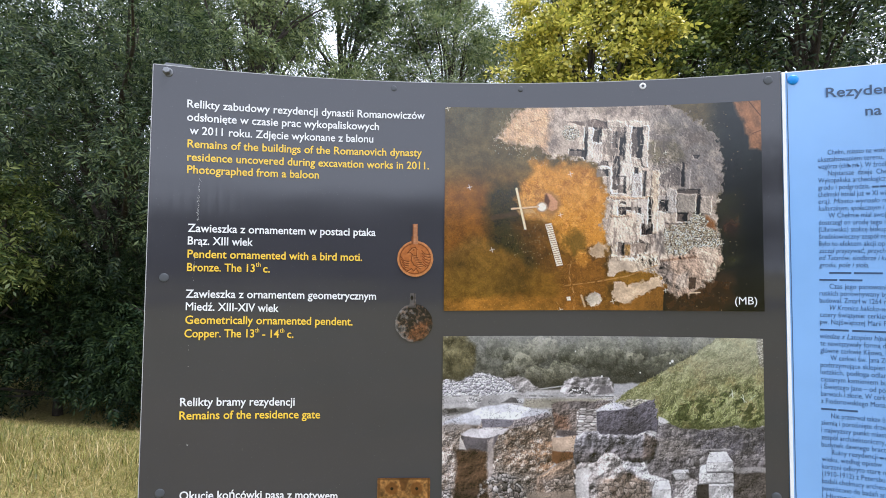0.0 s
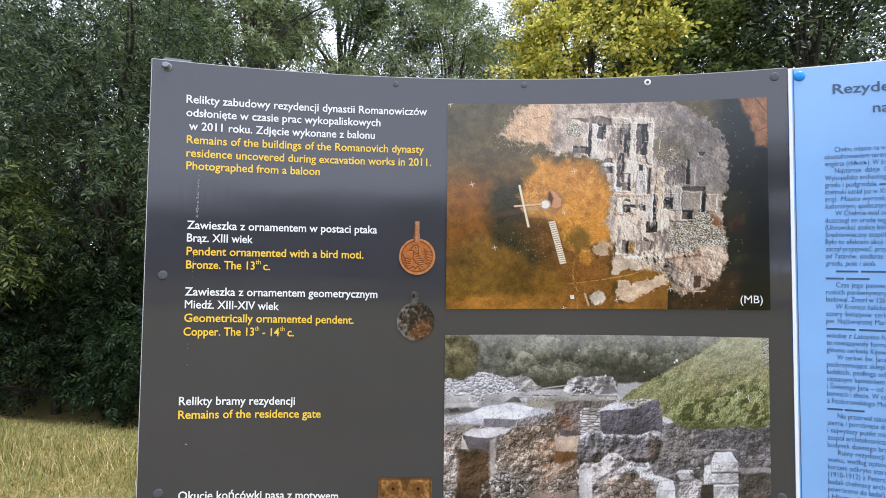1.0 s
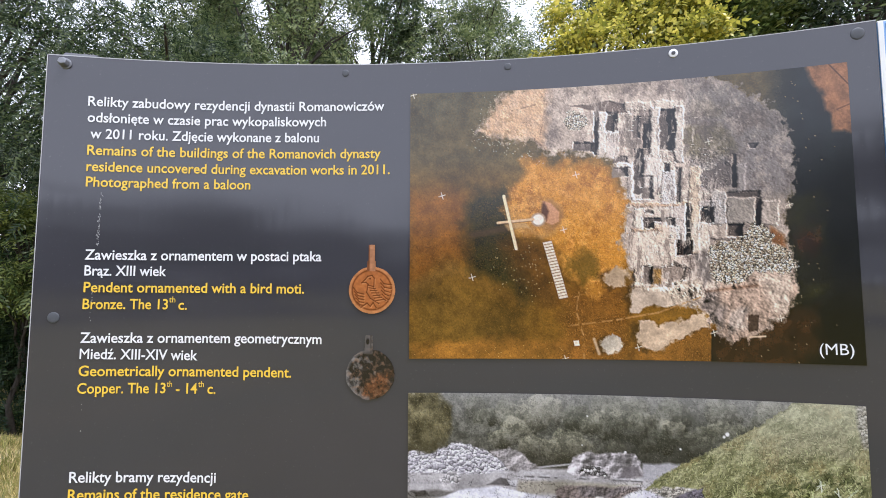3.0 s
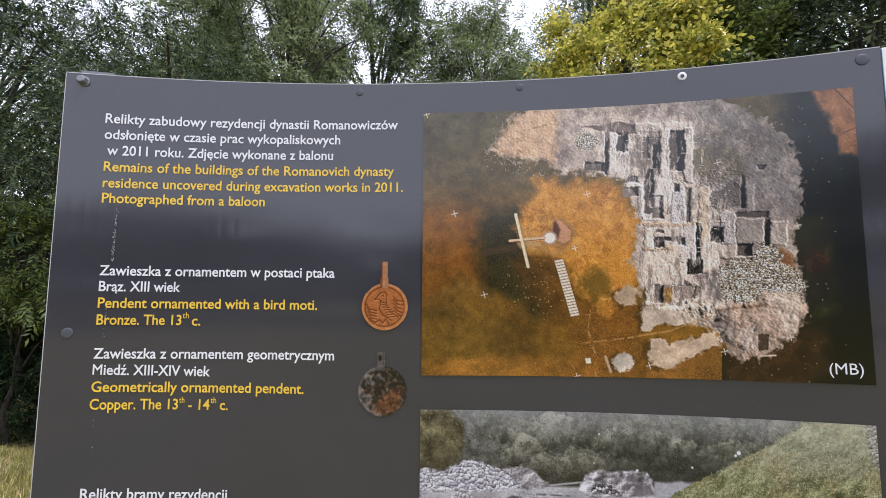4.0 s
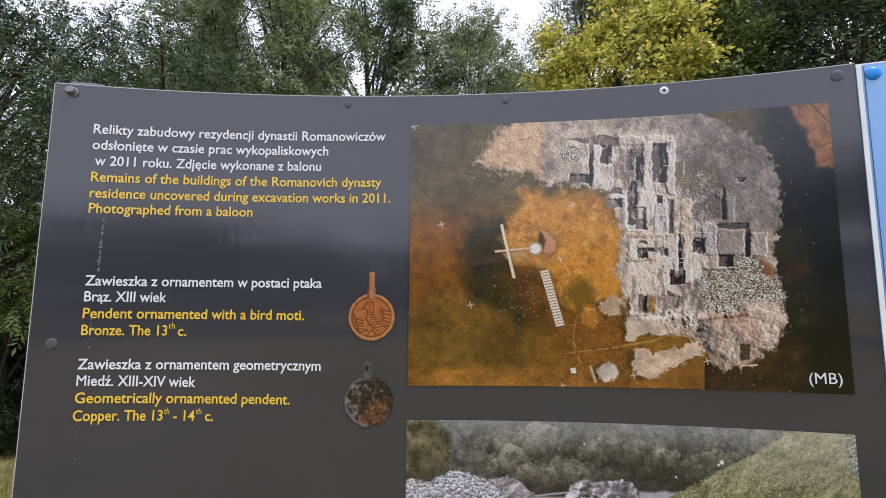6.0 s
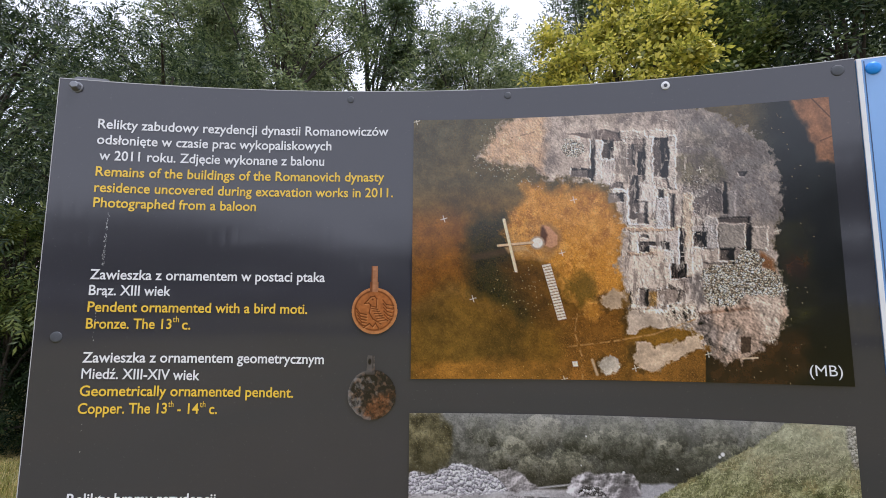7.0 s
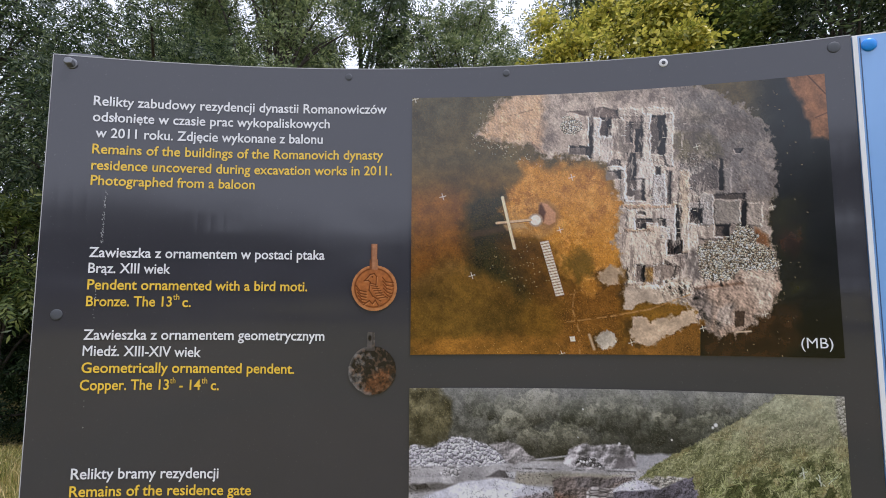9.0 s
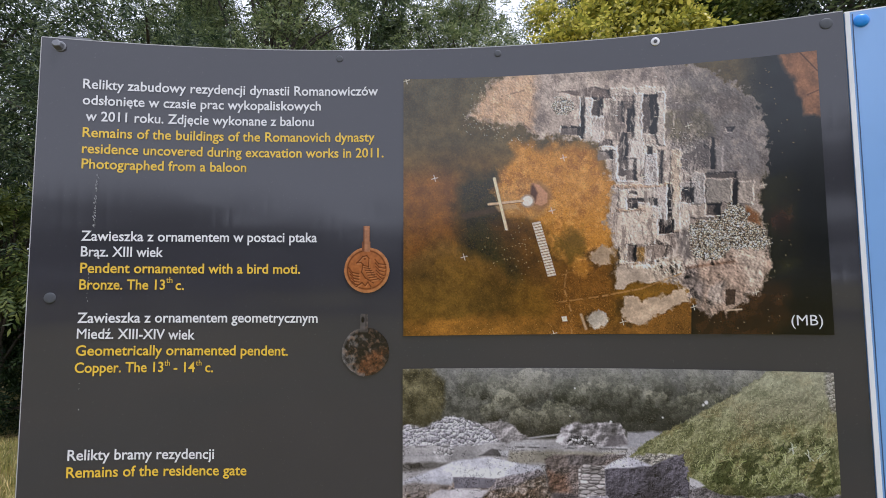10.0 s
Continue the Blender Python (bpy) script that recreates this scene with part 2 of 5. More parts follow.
def tree(label, x, y, height, radius, low, mat, sprays, size, seed, leaflets=7, droop=0.5, slim=0.17, group="trees behind the boards", lumps=70, trunk_r=0.14, name="tree", lump_size=0.27, shell=0.55, skirt=0.3):
    rng = np.random.default_rng(seed)
    z0 = float(ground_z(np.array(x), np.array(y))) - 0.05
    top = empty(name, label, "shrub" if name == "shrub" else "tree", group)
    top.location = (x, y, z0)
    # lumps of foliage in an egg-shaped crown with an uneven outline
    cz, hz = (low + height) / 2, (height - low) / 2
    v = rng.normal(0, 1, (lumps, 3))
    v /= np.linalg.norm(v, axis=1)[:, None]
    v[:, 2] = np.clip(v[:, 2], -0.92, 1)
    rad = (shell + (1 - shell) * rng.random(lumps)) * (0.85 + 0.22 * np.sin(3 * np.arctan2(v[:, 1], v[:, 0]) + seed) * (1 - v[:, 2] ** 2))
    taper = 1 - 0.28 * np.clip(v[:, 2], 0, 1)
    taper = np.where(v[:, 2] < 0, taper / np.maximum(0.35, np.sqrt(1 - v[:, 2] ** 2)) ** skirt, taper)
    L = np.stack([v[:, 0] * rad * radius * taper, v[:, 1] * rad * radius * taper, cz + v[:, 2] * rad * hz], -1)
    # trunk and limbs
    vs, fs = [], []
    bend = rng.normal(0, 0.04, 2) * height
    tz = np.linspace(0, height * 0.86, 8)
    spine = np.stack([bend[0] * (tz / height) ** 2, bend[1] * (tz / height) ** 2, tz], -1) + np.concatenate([np.zeros((1, 3)), rng.normal(0, 0.03, (7, 3))])
    tube(vs, fs, spine, trunk_r * (1 - 0.88 * (tz / tz[-1])) * np.where(tz == 0, 1.35, 1.0), 9)
    for i in rng.permutation(lumps)[: min(lumps, 46)]:
        hgt = np.clip(L[i, 2] - rng.uniform(0.12, 0.35) * height, 0.12 * height, tz[-1] * 0.98)
        root = np.array([np.interp(hgt, tz, spine[:, j]) for j in range(3)])
        way = L[i] - root
        w = np.linspace(0, 1, 5)[:, None]
        line = root + way * w + np.array([0, 0, 1.0]) * (np.sin(w * np.pi) * 0.10 * np.linalg.norm(way)) + rng.normal(0, 0.03, (5, 3)) * w * (1 - w) * 4
        r = trunk_r * (0.42 * (1 - hgt / height) + 0.10)
        tube(vs, fs, line, np.linspace(r, 0.012, 5), 6)
    raw_part("trunk", vs, fs, BARK, top, "dark bark trunk with limbs", True)
    # sprays of leaves on the lumps
    which = rng.integers(0, lumps, sprays)
    ls = (0.55 + 0.9 * rng.random(lumps)) * lump_size * radius
    q = rng.normal(0, 1, (sprays, 3))
    q /= np.linalg.norm(q, axis=1)[:, None]
    q *= (rng.random(sprays) ** 0.5)[:, None] * np.array([1.0, 1.0, 0.72])
    c = L[which] + q * ls[which][:, None]
    c[:, 2] = np.maximum(c[:, 2], 0.08)
    axis = np.stack([np.zeros(sprays), np.zeros(sprays), np.full(sprays, cz)], -1)
    out = (c - axis)
    out /= np.linalg.norm(out, axis=1)[:, None] + 1e-9
    V = leaves(rng, c, 0.6 * out + 0.6 * q, 1, size, leaflets, droop, slim)
    F = np.arange(len(V)).reshape(-1, 4)
    raw_part("crown", V, F, mat, top)
    return top


tree("dense dark green ash tree with drooping pinnate leaves", -5.0, 7.2, 7.3, 3.4, 0.6, LEAF_ASH, 11500, 0.074, 11, lumps=95, leaflets=9, slim=0.125, droop=0.7, shell=0.4, skirt=0.6)
# these carry the overhanging ash's shade in their leaf colour
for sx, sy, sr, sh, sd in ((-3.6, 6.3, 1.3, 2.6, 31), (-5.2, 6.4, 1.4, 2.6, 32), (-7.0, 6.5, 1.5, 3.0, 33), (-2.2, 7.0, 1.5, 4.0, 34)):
    tree("low drooping ash sapling growth at the lawn's edge", sx, sy, sh, sr, -0.1, LEAF_SHADED, 3500, 0.068, sd, leaflets=9, slim=0.14, group="undergrowth bushes", lumps=50, trunk_r=0.05, name="shrub", lump_size=0.36, droop=0.7, shell=0.4)
tree("dense dark green ash tree with drooping pinnate leaves", -9.2, 8.0, 10.0, 3.3, 0.2, LEAF_ASH, 6800, 0.108, 12, lumps=110, leaflets=9, slim=0.13, droop=0.7)
tree("tall fresh green tree with small leaves", -4.5, 10.6, 13.5, 3.0, 2.0, LEAF_GREEN, 5600, 0.105, 13, lumps=52, lump_size=0.20)
tree("dark green tree filling the wood behind", -10.8, 13.0, 10.5, 3.6, 0.5, LEAF_MID, 3200, 0.14, 27, lumps=44, lump_size=0.22)
tree("dark green tree filling the wood behind", -7.0, 10.4, 5.0, 2.2, 0.2, LEAF_SHADED, 3600, 0.11, 28, lumps=60, lump_size=0.30)
# lit overhanging branches: trunk is added, and the light is in the leaf colour
tree("overhanging ash branches built as a small tree, sunlight put into their yellow-green", -5.5, 5.5, 3.5, 0.95, 1.2, LEAF_OLIVE, 1300, 0.078, 35, leaflets=9, slim=0.15, lumps=34, droop=0.6, lump_size=0.30, trunk_r=0.035, shell=0.4)
tree("tall fresh green tree with small leaves", -7.6, 12.6, 13.5, 2.7, 1.2, LEAF_GREEN, 9500, 0.105, 14, lumps=105, lump_size=0.27)
tree("tall dark green tree with open crown and bare forked limbs", -2.9, 14.2, 14.5, 3.0, 2.5, LEAF_MID, 6000, 0.13, 15, lumps=44, trunk_r=0.18, lump_size=0.23)
tree("tall dark green tree with open crown and bare forked limbs", -6.4, 15.5, 15.5, 3.3, 2.5, LEAF_MID, 5200, 0.14, 25, lumps=44, trunk_r=0.18, lump_size=0.23)
tree("rounded mid-green tree with a full crown", 0.25, 12.8, 11.2, 2.6, 2.6, LEAF_GREEN, 11500, 0.097, 16, lumps=120, lump_size=0.30, shell=0.7)
tree("large dark green tree with long spreading limbs", 5.0, 19.0, 19.0, 4.4, 3.0, LEAF_MID, 6000, 0.15, 17, lumps=62, trunk_r=0.25, lump_size=0.24)
tree("box elder maple with yellow-green late summer leaves", 3.05, 8.9, 9.2, 2.05, 1.2, LEAF_YELLOW, 14500, 0.090, 18, leaflets=5, slim=0.30, lumps=115, droop=0.3, lump_size=0.22, shell=0.62)
# the yellow maple's darker right half, added as a tree of its own
tree("darker right half of the box elder maple, built as a second tree with olive-green leaves", 4.45, 9.0, 9.6, 1.75, 1.2, LEAF_OLIVE, 9000, 0.088, 58, leaflets=5, slim=0.30, lumps=75, droop=0.3, lump_size=0.25, shell=0.6)
tree("dark green ash tree with a dense crown", 7.1, 8.8, 11.0, 3.2, 1.0, LEAF_ASH, 8000, 0.12, 19, lumps=130, shell=0.45)
tree("tall dark green tree with a dense crown", 9.6, 14.0, 15.0, 3.6, 2.0, LEAF_MID, 5200, 0.16, 26, lumps=90)
tree("dark green ash tree with a dense crown", 12.6, 10.4, 11.0, 3.2, 0.8, LEAF_ASH, 3600, 0.125, 20, lumps=80)
# bushes with the shade beneath the trees put into their leaf colour
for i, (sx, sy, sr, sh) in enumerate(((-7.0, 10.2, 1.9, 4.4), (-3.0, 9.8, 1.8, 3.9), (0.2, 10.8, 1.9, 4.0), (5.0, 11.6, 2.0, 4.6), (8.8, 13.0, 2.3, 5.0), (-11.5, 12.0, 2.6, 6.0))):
    tree("low bushy undergrowth beneath the trees, its leaves coloured dark for the shade there", sx, sy, sh, sr, 0.0, LEAF_SHADED, 2300, 0.12, 40 + i, group="undergrowth bushes", lumps=45, trunk_r=0.05, name="shrub", lump_size=0.38)
# the tree line on the far side of the lawn, mirrored in the glossy boards
for i, (sx, sy, sr, sh) in enumerate(((-13, -21, 4.2, 4.6), (-6, -24, 4.4, 5.8), (0.5, -22, 4.0, 5.0), (7, -24, 4.4, 8.6), (15, -22, 4.6, 4.8), (-21, -23, 5, 6.0), (23, -24, 5, 6.0))):
    tree("distant dark green tree across the lawn", sx, sy, sh, sr, 0.3, LEAF_SHADED, 1500, 0.36, 60 + i, leaflets=5, group="tree line across the lawn", lumps=60, lump_size=0.34)


# ---- the curved boards ----
ARC_X, ARC_Y, ARC_R = 0.10, 0.99, 2.60      # the arc's middle on the boards and its radius


def on_arc(u, v, d=0.0):
    """A place on the boards' front: u along the arc, v the height, d how far proud of it."""
    a = np.asarray(u, float) / ARC_R
    r = ARC_R - np.asarray(d, float)
    return np.stack(np.broadcast_arrays(ARC_X + r * np.sin(a), ARC_Y - ARC_R + r * np.cos(a), np.asarray(v, float)), -1)


def sheet(name, u0, u1, v0, v1, thick, mat, parent, label="", proud=0.0, nu=60, nv=24):
    """A bent sheet with thickness: front grid, back grid and rims."""
    us, vs = np.linspace(u0, u1, nu + 1), np.linspace(v0, v1, nv + 1)
    U, Vv = np.meshgrid(us, vs)
    front = on_arc(U, Vv, proud).reshape(-1, 3)
    back = on_arc(U, Vv, proud - thick).reshape(-1, 3)
    w, h = nu + 1, nv + 1
    i = np.arange(w * h).reshape(h, w)
    F = [np.stack([i[:-1, :-1], i[:-1, 1:], i[1:, 1:], i[1:, :-1]], -1).reshape(-1, 4)]
    j = i + w * h
    F.append(np.stack([j[:-1, :-1], j[1:, :-1], j[1:, 1:], j[:-1, 1:]], -1).reshape(-1, 4))
    ring = np.concatenate([i[0, :], i[1:, -1], i[-1, -2::-1], i[-2:0:-1, 0]])
    nxt = np.roll(ring, -1)
    F.append(np.stack([ring, ring + w * h, nxt + w * h, nxt], -1))
    return raw_part(name, np.concatenate([front, back]), np.concatenate(F), mat, parent, label, False)


def glyphs(text, bold, slant):
    """The outline of a line of writing, as points and triangles."""
    cu = bpy.data.curves.new("line", "FONT")
    cu.body, cu.size, cu.offset, cu.resolution_u, cu.shear = text, 1.0, bold, 3, slant
    ob = new("line", cu)
    bpy.context.view_layer.update()
    me = ob.evaluated_get(bpy.context.evaluated_depsgraph_get()).to_mesh()
    co = np.empty(len(me.vertices) * 3, np.float32)
    me.vertices.foreach_get("co", co)
    me.calc_loop_triangles()
    tri = np.empty(len(me.loop_triangles) * 3, np.int32)
    me.loop_triangles.foreach_get("vertices", tri)
    bpy.data.objects.remove(ob)
    bpy.data.curves.remove(cu)
    return co.reshape(-1, 3), tri.reshape(-1, 3)


PLAIN = str.maketrans("ęąźż", "eazz")


def letters(text, u0, v0, u1, v1, cap, mat, parent, proud=0.0009, name="text_line", bold=0.014, slant=0.0, label=""):
    """One line of writing, from u0 to u1 along the board, its capitals cap high."""
    base = text.translate(PLAIN)
    co, tri = glyphs(base, bold, slant)
    if bold and base.startswith("M"):      # a widened M folds over itself: three shifted thin ones instead
        thin, tt = glyphs("M", 0.0, slant)
        rest, rt = glyphs(base[1:], bold, slant)
        gap = co[:, 0].max() - rest[:, 0].max()
        stack = [thin + np.array([sh, 0, k * 1e-4], np.float32) for k, sh in enumerate((-bold * 0.7, 0, bold * 0.7))]
        co = np.concatenate(stack + [rest + np.array([gap, 0, 0], np.float32)])
        tri = np.concatenate([tt + len(thin) * k for k in range(3)] + [rt + 3 * len(thin)])
    for i, ch in enumerate(text):
        if ch in "ęąźż":      # the mark is set by hand on the bare letter
            right = glyphs(base[: i + 1], bold, slant)[0][:, 0].max()
            own = glyphs(base[i], bold, slant)[0]
            wide = own[:, 0].max() - own[:, 0].min()
            mid, s = right - wide / 2, 0.035 + bold
            if ch in "ęą":
                x = right - (0.10 if ch == "ą" else 0.16)
                mark = [(x + 0.03, 0.0), (x - s, -0.06), (x - s, -0.14), (x + 0.07, -0.17), (x + 0.10, -0.11), (x + s * 0.8, -0.09), (x + s * 0.9, -0.05), (x + 0.09, 0.0)]
                mt = [(0, 1, 6), (0, 6, 7), (1, 2, 5), (1, 5, 6), (2, 3, 4), (2, 4, 5)]
            elif ch == "ź":
                mark, mt = [(mid - 0.05, 0.53), (mid + 0.03, 0.53), (mid + 0.13, 0.70), (mid + 0.02, 0.70)], [(0, 1, 2), (0, 2, 3)]
            else:
                mark, mt = [(mid - s, 0.60), (mid, 0.60 - s), (mid + s, 0.60), (mid, 0.60 + s)], [(0, 1, 2), (0, 2, 3)]
            tri = np.concatenate([tri, np.array(mt, np.int32) + len(co)])
            co = np.concatenate([co, np.array([(a, b, 0) for a, b in mark], np.float32)])
    lo, hi = co[:, 0].min(), co[:, 0].max()
    f = (co[:, 0] - lo) / max(1e-6, hi - lo)
    U = u0 + f * (u1 - u0)
    V = v0 + f * (v1 - v0) + co[:, 1] / 0.675 * cap
    return raw_part(name, on_arc(U, V, proud + co[:, 2]), tri, mat, parent, label)


def disc_print(name, cu, cv, r, mat, parent, proud, height=0.0, dome=0.0, rings=4, sides=24, label=""):
    """A round cap with a domed front and a rim that reaches back to the board."""
    vs, fs = [], []
    prof = [(r, 0.0)] + [(r * math.cos(k / rings * math.pi / 2), height + dome * math.sin(k / rings * math.pi / 2)) for k in range(rings)]
    for rr, d in prof:
        for s in range(sides):
            w = 2 * math.pi * s / sides
            vs.append(on_arc(cu + rr * math.cos(w), cv + rr * math.sin(w), proud + d))
    vs.append(on_arc(cu, cv, proud + height + dome))
    n = len(prof)
    for k in range(n - 1):
        for s in range(sides):
            s2 = (s + 1) % sides
            fs.append((k * sides + s, k * sides + s2, (k + 1) * sides + s2, (k + 1) * sides + s))
    for s in range(sides):
        fs.append(((n - 1) * sides + s, (n - 1) * sides + (s + 1) % sides, len(vs) - 1, len(vs) - 1))
    me_faces = [tuple(dict.fromkeys(f)) for f in fs]
    me = bpy.data.meshes.new(name)
    me.from_pydata([tuple(v) for v in vs], [], me_faces)
    for p in me.polygons:
        p.use_smooth = True
    me.materials.append(mat)
    ob = new(name, me)
    ob.parent = parent
    return tagged(ob, label)


TOP, BOTTOM = 1.919, 0.55
grey = empty("information_board", "curved dark grey information board with photographs and white and yellow text", "information board")
sheet("panel", -0.647, 0.629, BOTTOM, TOP, 0.004, GREY, grey, "dark grey glossy laminated panel")

sheet("top_edge", -0.647, 0.629, TOP, TOP + 0.0013, 0.004, PANEL_EDGE, grey, "pale bare upper edge of the panel", nv=1)
sheet("side_edge", -0.6482, -0.647, BOTTOM, TOP, 0.004, PANEL_EDGE, grey, "pale bare side edge of the panel", nu=1)

# rivets along the top and down the sides
for u, v in ((-0.1665, 1.9045), (0.109, 1.907), (0.607, 1.9035), (-0.6156, 1.4924), (-0.6105, 1.073), (-0.6105, 0.66), (0.607, 1.073), (0.607, 0.66)):
    disc_print("rivet", u, v, 0.0085 if v < 1.9 or u > 0.5 else 0.006, GREY_CAP, grey, 0.0, 0.0008, 0.0007)
# the corner bolt: a washer with a cut, tilted nut
washer = disc_print("washer", -0.6205, 1.9055, 0.0090, STEEL, grey, 0.0, 0.0012, 0.0006, label="galvanised washer")
bm = bmesh.new()
bmesh.ops.create_cone(bm, cap_ends=True, segments=6, radius1=0.0085, radius2=0.0066, depth=0.008)
bmesh.ops.bevel(bm, geom=bm.edges[:], offset=0.0008, segments=1, affect="EDGES")
p = on_arc(-0.6215, 1.9065, 0.0055)
bmesh.ops.transform(bm, matrix=Matrix.Translation(p) @ Euler((radians(78), radians(12), radians(14))).to_matrix().to_4x4(), verts=bm.verts[:])
part("nut", bm, STEEL, washer, "worn hexagonal bolt head")
# the eyelet: a pale ring round a dark hole
eyelet = disc_print("eyelet", 0.3665, 1.907, 0.0068, INK_WHITE, grey, 0.0, 0.0012, 0.0006, label="pale metal eyelet")
disc_print("eyelet_hole", 0.3665, 1.907, 0.0030, DARK_STEEL, eyelet, 0.0019, 0.0002, 0.0002)


def write_grey():
    """The board's own lines, white in Polish and yellow in English."""
    c = 0.0157
    W, Y = INK_WHITE, INK_YELLOW
    letters("Relikty zabudowy rezydencji dynastii Romanowiczów", -0.5835, 1.8371, -0.099, 1.8385, c, W, grey)
    letters("odsłonięte w czasie prac wykopaliskowych", -0.583, 1.8100, -0.1978, 1.8118, c, W, grey)
    letters("w 2011 roku. Zdjęcie wykonane z balonu", -0.5775, 1.7829, -0.2094, 1.7842, c, W, grey)
    letters("Remains of the buildings of the Romanovich dynasty", -0.5808, 1.7555, -0.1045, 1.7567, c, Y, grey)
    letters("residence uncovered during excavation works in 2011.", -0.5805, 1.7285, -0.0889, 1.7290, c, Y, grey)
    letters("Photographed from a baloon", -0.5800, 1.7030, -0.322, 1.7029, c, Y, grey)
    letters("Zawieszka z ornamentem w postaci ptaka", -0.5754, 1.5845, -0.2014, 1.5830, c, W, grey)
    letters("Brąz. XIII wiek", -0.5747, 1.5590, -0.4515, 1.5582, c, W, grey)
    letters("Pendent ornamented with a bird moti.", -0.5745, 1.5324, -0.229, 1.5296, c, Y, grey)
    letters("Bronze. The 13", -0.5746, 1.5057, -0.4466, 1.5045, c, Y, grey)
    letters("th", -0.4451, 1.5155, -0.4354, 1.5153, c * 0.60, Y, grey, bold=0.0)
    letters("c.", -0.4304, 1.5038, -0.4169, 1.5036, c, Y, grey)
    letters("Zawieszka z ornamentem geometrycznym", -0.5753, 1.4525, -0.1985, 1.4474, c, W, grey)
    letters("Miedź. XIII-XIV wiek", -0.5747, 1.4274, -0.3975, 1.4222, c, W, grey)
    letters("Geometrically ornamented pendent.", -0.5749, 1.4007, -0.2468, 1.3935, c, Y, grey)
    letters("Copper. The 13", -0.5755, 1.3737, -0.4446, 1.3710, c, Y, grey)
    letters("th", -0.4430, 1.3808, -0.4350, 1.3806, c * 0.60, Y, grey, bold=0.0)
    letters("- 14", -0.4288, 1.3702, -0.3958, 1.3694, c, Y, grey)
    letters("th", -0.3944, 1.3797, -0.3857, 1.3795, c * 0.60, Y, grey, bold=0.0)
    letters("c.", -0.3798, 1.3690, -0.3670, 1.3686, c, Y, grey)
    letters("Relikty bramy rezydencji", -0.5795, 1.2388, -0.3617, 1.2298, c, W, grey)
    letters("Remains of the residence gate", -0.5800, 1.2124, -0.3099, 1.2020, c, Y, grey)
    letters("Okucie końcówki pasa z motywem", -0.5755, 1.0570, -0.2718, 1.0350, c, W, grey)


write_grey()


# chalky vertical scratch: many tiny flecks
def scratch(u0, v0, u1, v1, n, wide, seed):
    rng = np.random.default_rng(seed)
    f = rng.random(n)
    U = u0 + (u1 - u0) * f + rng.normal(0, wide, n)
    V = v0 + (v1 - v0) * f
    a = rng.uniform(0.0003, 0.0008, n)
    b = rng.uniform(0.0005, 0.0018, n)
    s = rng.normal(0, 0.0006, n)
    quad = [on_arc(U - a, V, 0.0016), on_arc(U + s, V - b, 0.0016), on_arc(U + a, V, 0.0016), on_arc(U + s, V + b, 0.0016)]
    Vx = np.stack(quad, 1).reshape(-1, 3)
    raw_part("scratch", Vx, np.arange(len(Vx)).reshape(-1, 4), CHALK, grey, "chalky white scratch marks")["kind"] = "stuff"


scratch(-0.5559, 1.694, -0.5574, 1.606, 70, 0.0011, 1)
scratch(-0.5610, 1.535, -0.5630, 1.476, 8, 0.0012, 2)
scratch(-0.5672, 1.362, -0.5660, 1.305, 3, 0.0010, 3)
scratch(-0.5645, 1.165, -0.5640, 1.162, 3, 0.0010, 4)


# ---- printed pictures: painted cell by cell into the print's colour layer ----
def vnoise(x, y, scale, seed):
    g = np.random.default_rng(seed).random((64, 64))
    x, y = x / scale + 7.3, y / scale + 3.1
    i, j = np.floor(x).astype(int), np.floor(y).astype(int)
    f, h = x - i, y - j
    f, h = f * f * (3 - 2 * f), h * h * (3 - 2 * h)
    i0, i1, j0, j1 = i % 64, (i + 1) % 64, j % 64, (j + 1) % 64
    return (g[j0, i0] * (1 - f) + g[j0, i1] * f) * (1 - h) + (g[j1, i0] * (1 - f) + g[j1, i1] * f) * h


def fbm(x, y, scale, seed, octaves=4, fall=0.55):
    s, a, t = 0.0, 1.0, 0.0
    for k in range(octaves):
        s = s + a * vnoise(x, y, scale / 2 ** k, seed + 17 * k)
        t, a = t + a, a * fall
        x, y = 0.80 * x - 0.60 * y + 11.0, 0.60 * x + 0.80 * y - 5.0
    return s / t


def cells(x, y, size, seed):
    """Irregular stones: how far a point is from its stone's joint (0..1), the stone's own number, and where it lies on the stone."""
    rng = np.random.default_rng(seed)
    jx, jy, tone = rng.random((64, 64)), rng.random((64, 64)), rng.random((64, 64))
    gx, gy = x / size, y / size
    i, j = np.floor(gx).astype(int), np.floor(gy).astype(int)
    d1 = np.full(x.shape, 9.0)
    d2 = np.full(x.shape, 9.0)
    who, ox, oy = np.zeros(x.shape), np.zeros(x.shape), np.zeros(x.shape)
    for a in (-1, 0, 1):
        for b in (-1, 0, 1):
            ii, jj = (i + a) % 64, (j + b) % 64
            px, py = i + a + jx[jj, ii], j + b + jy[jj, ii]
            d = np.hypot(px - gx, py - gy)
            near = d < d1
            d2 = np.where(near, d1, np.minimum(d2, d))
            who = np.where(near, tone[jj, ii], who)
            ox, oy = np.where(near, gx - px, ox), np.where(near, gy - py, oy)
            d1 = np.where(near, d, d1)
    return np.clip((d2 - d1) / 0.30, 0, 1), who, ox, oy


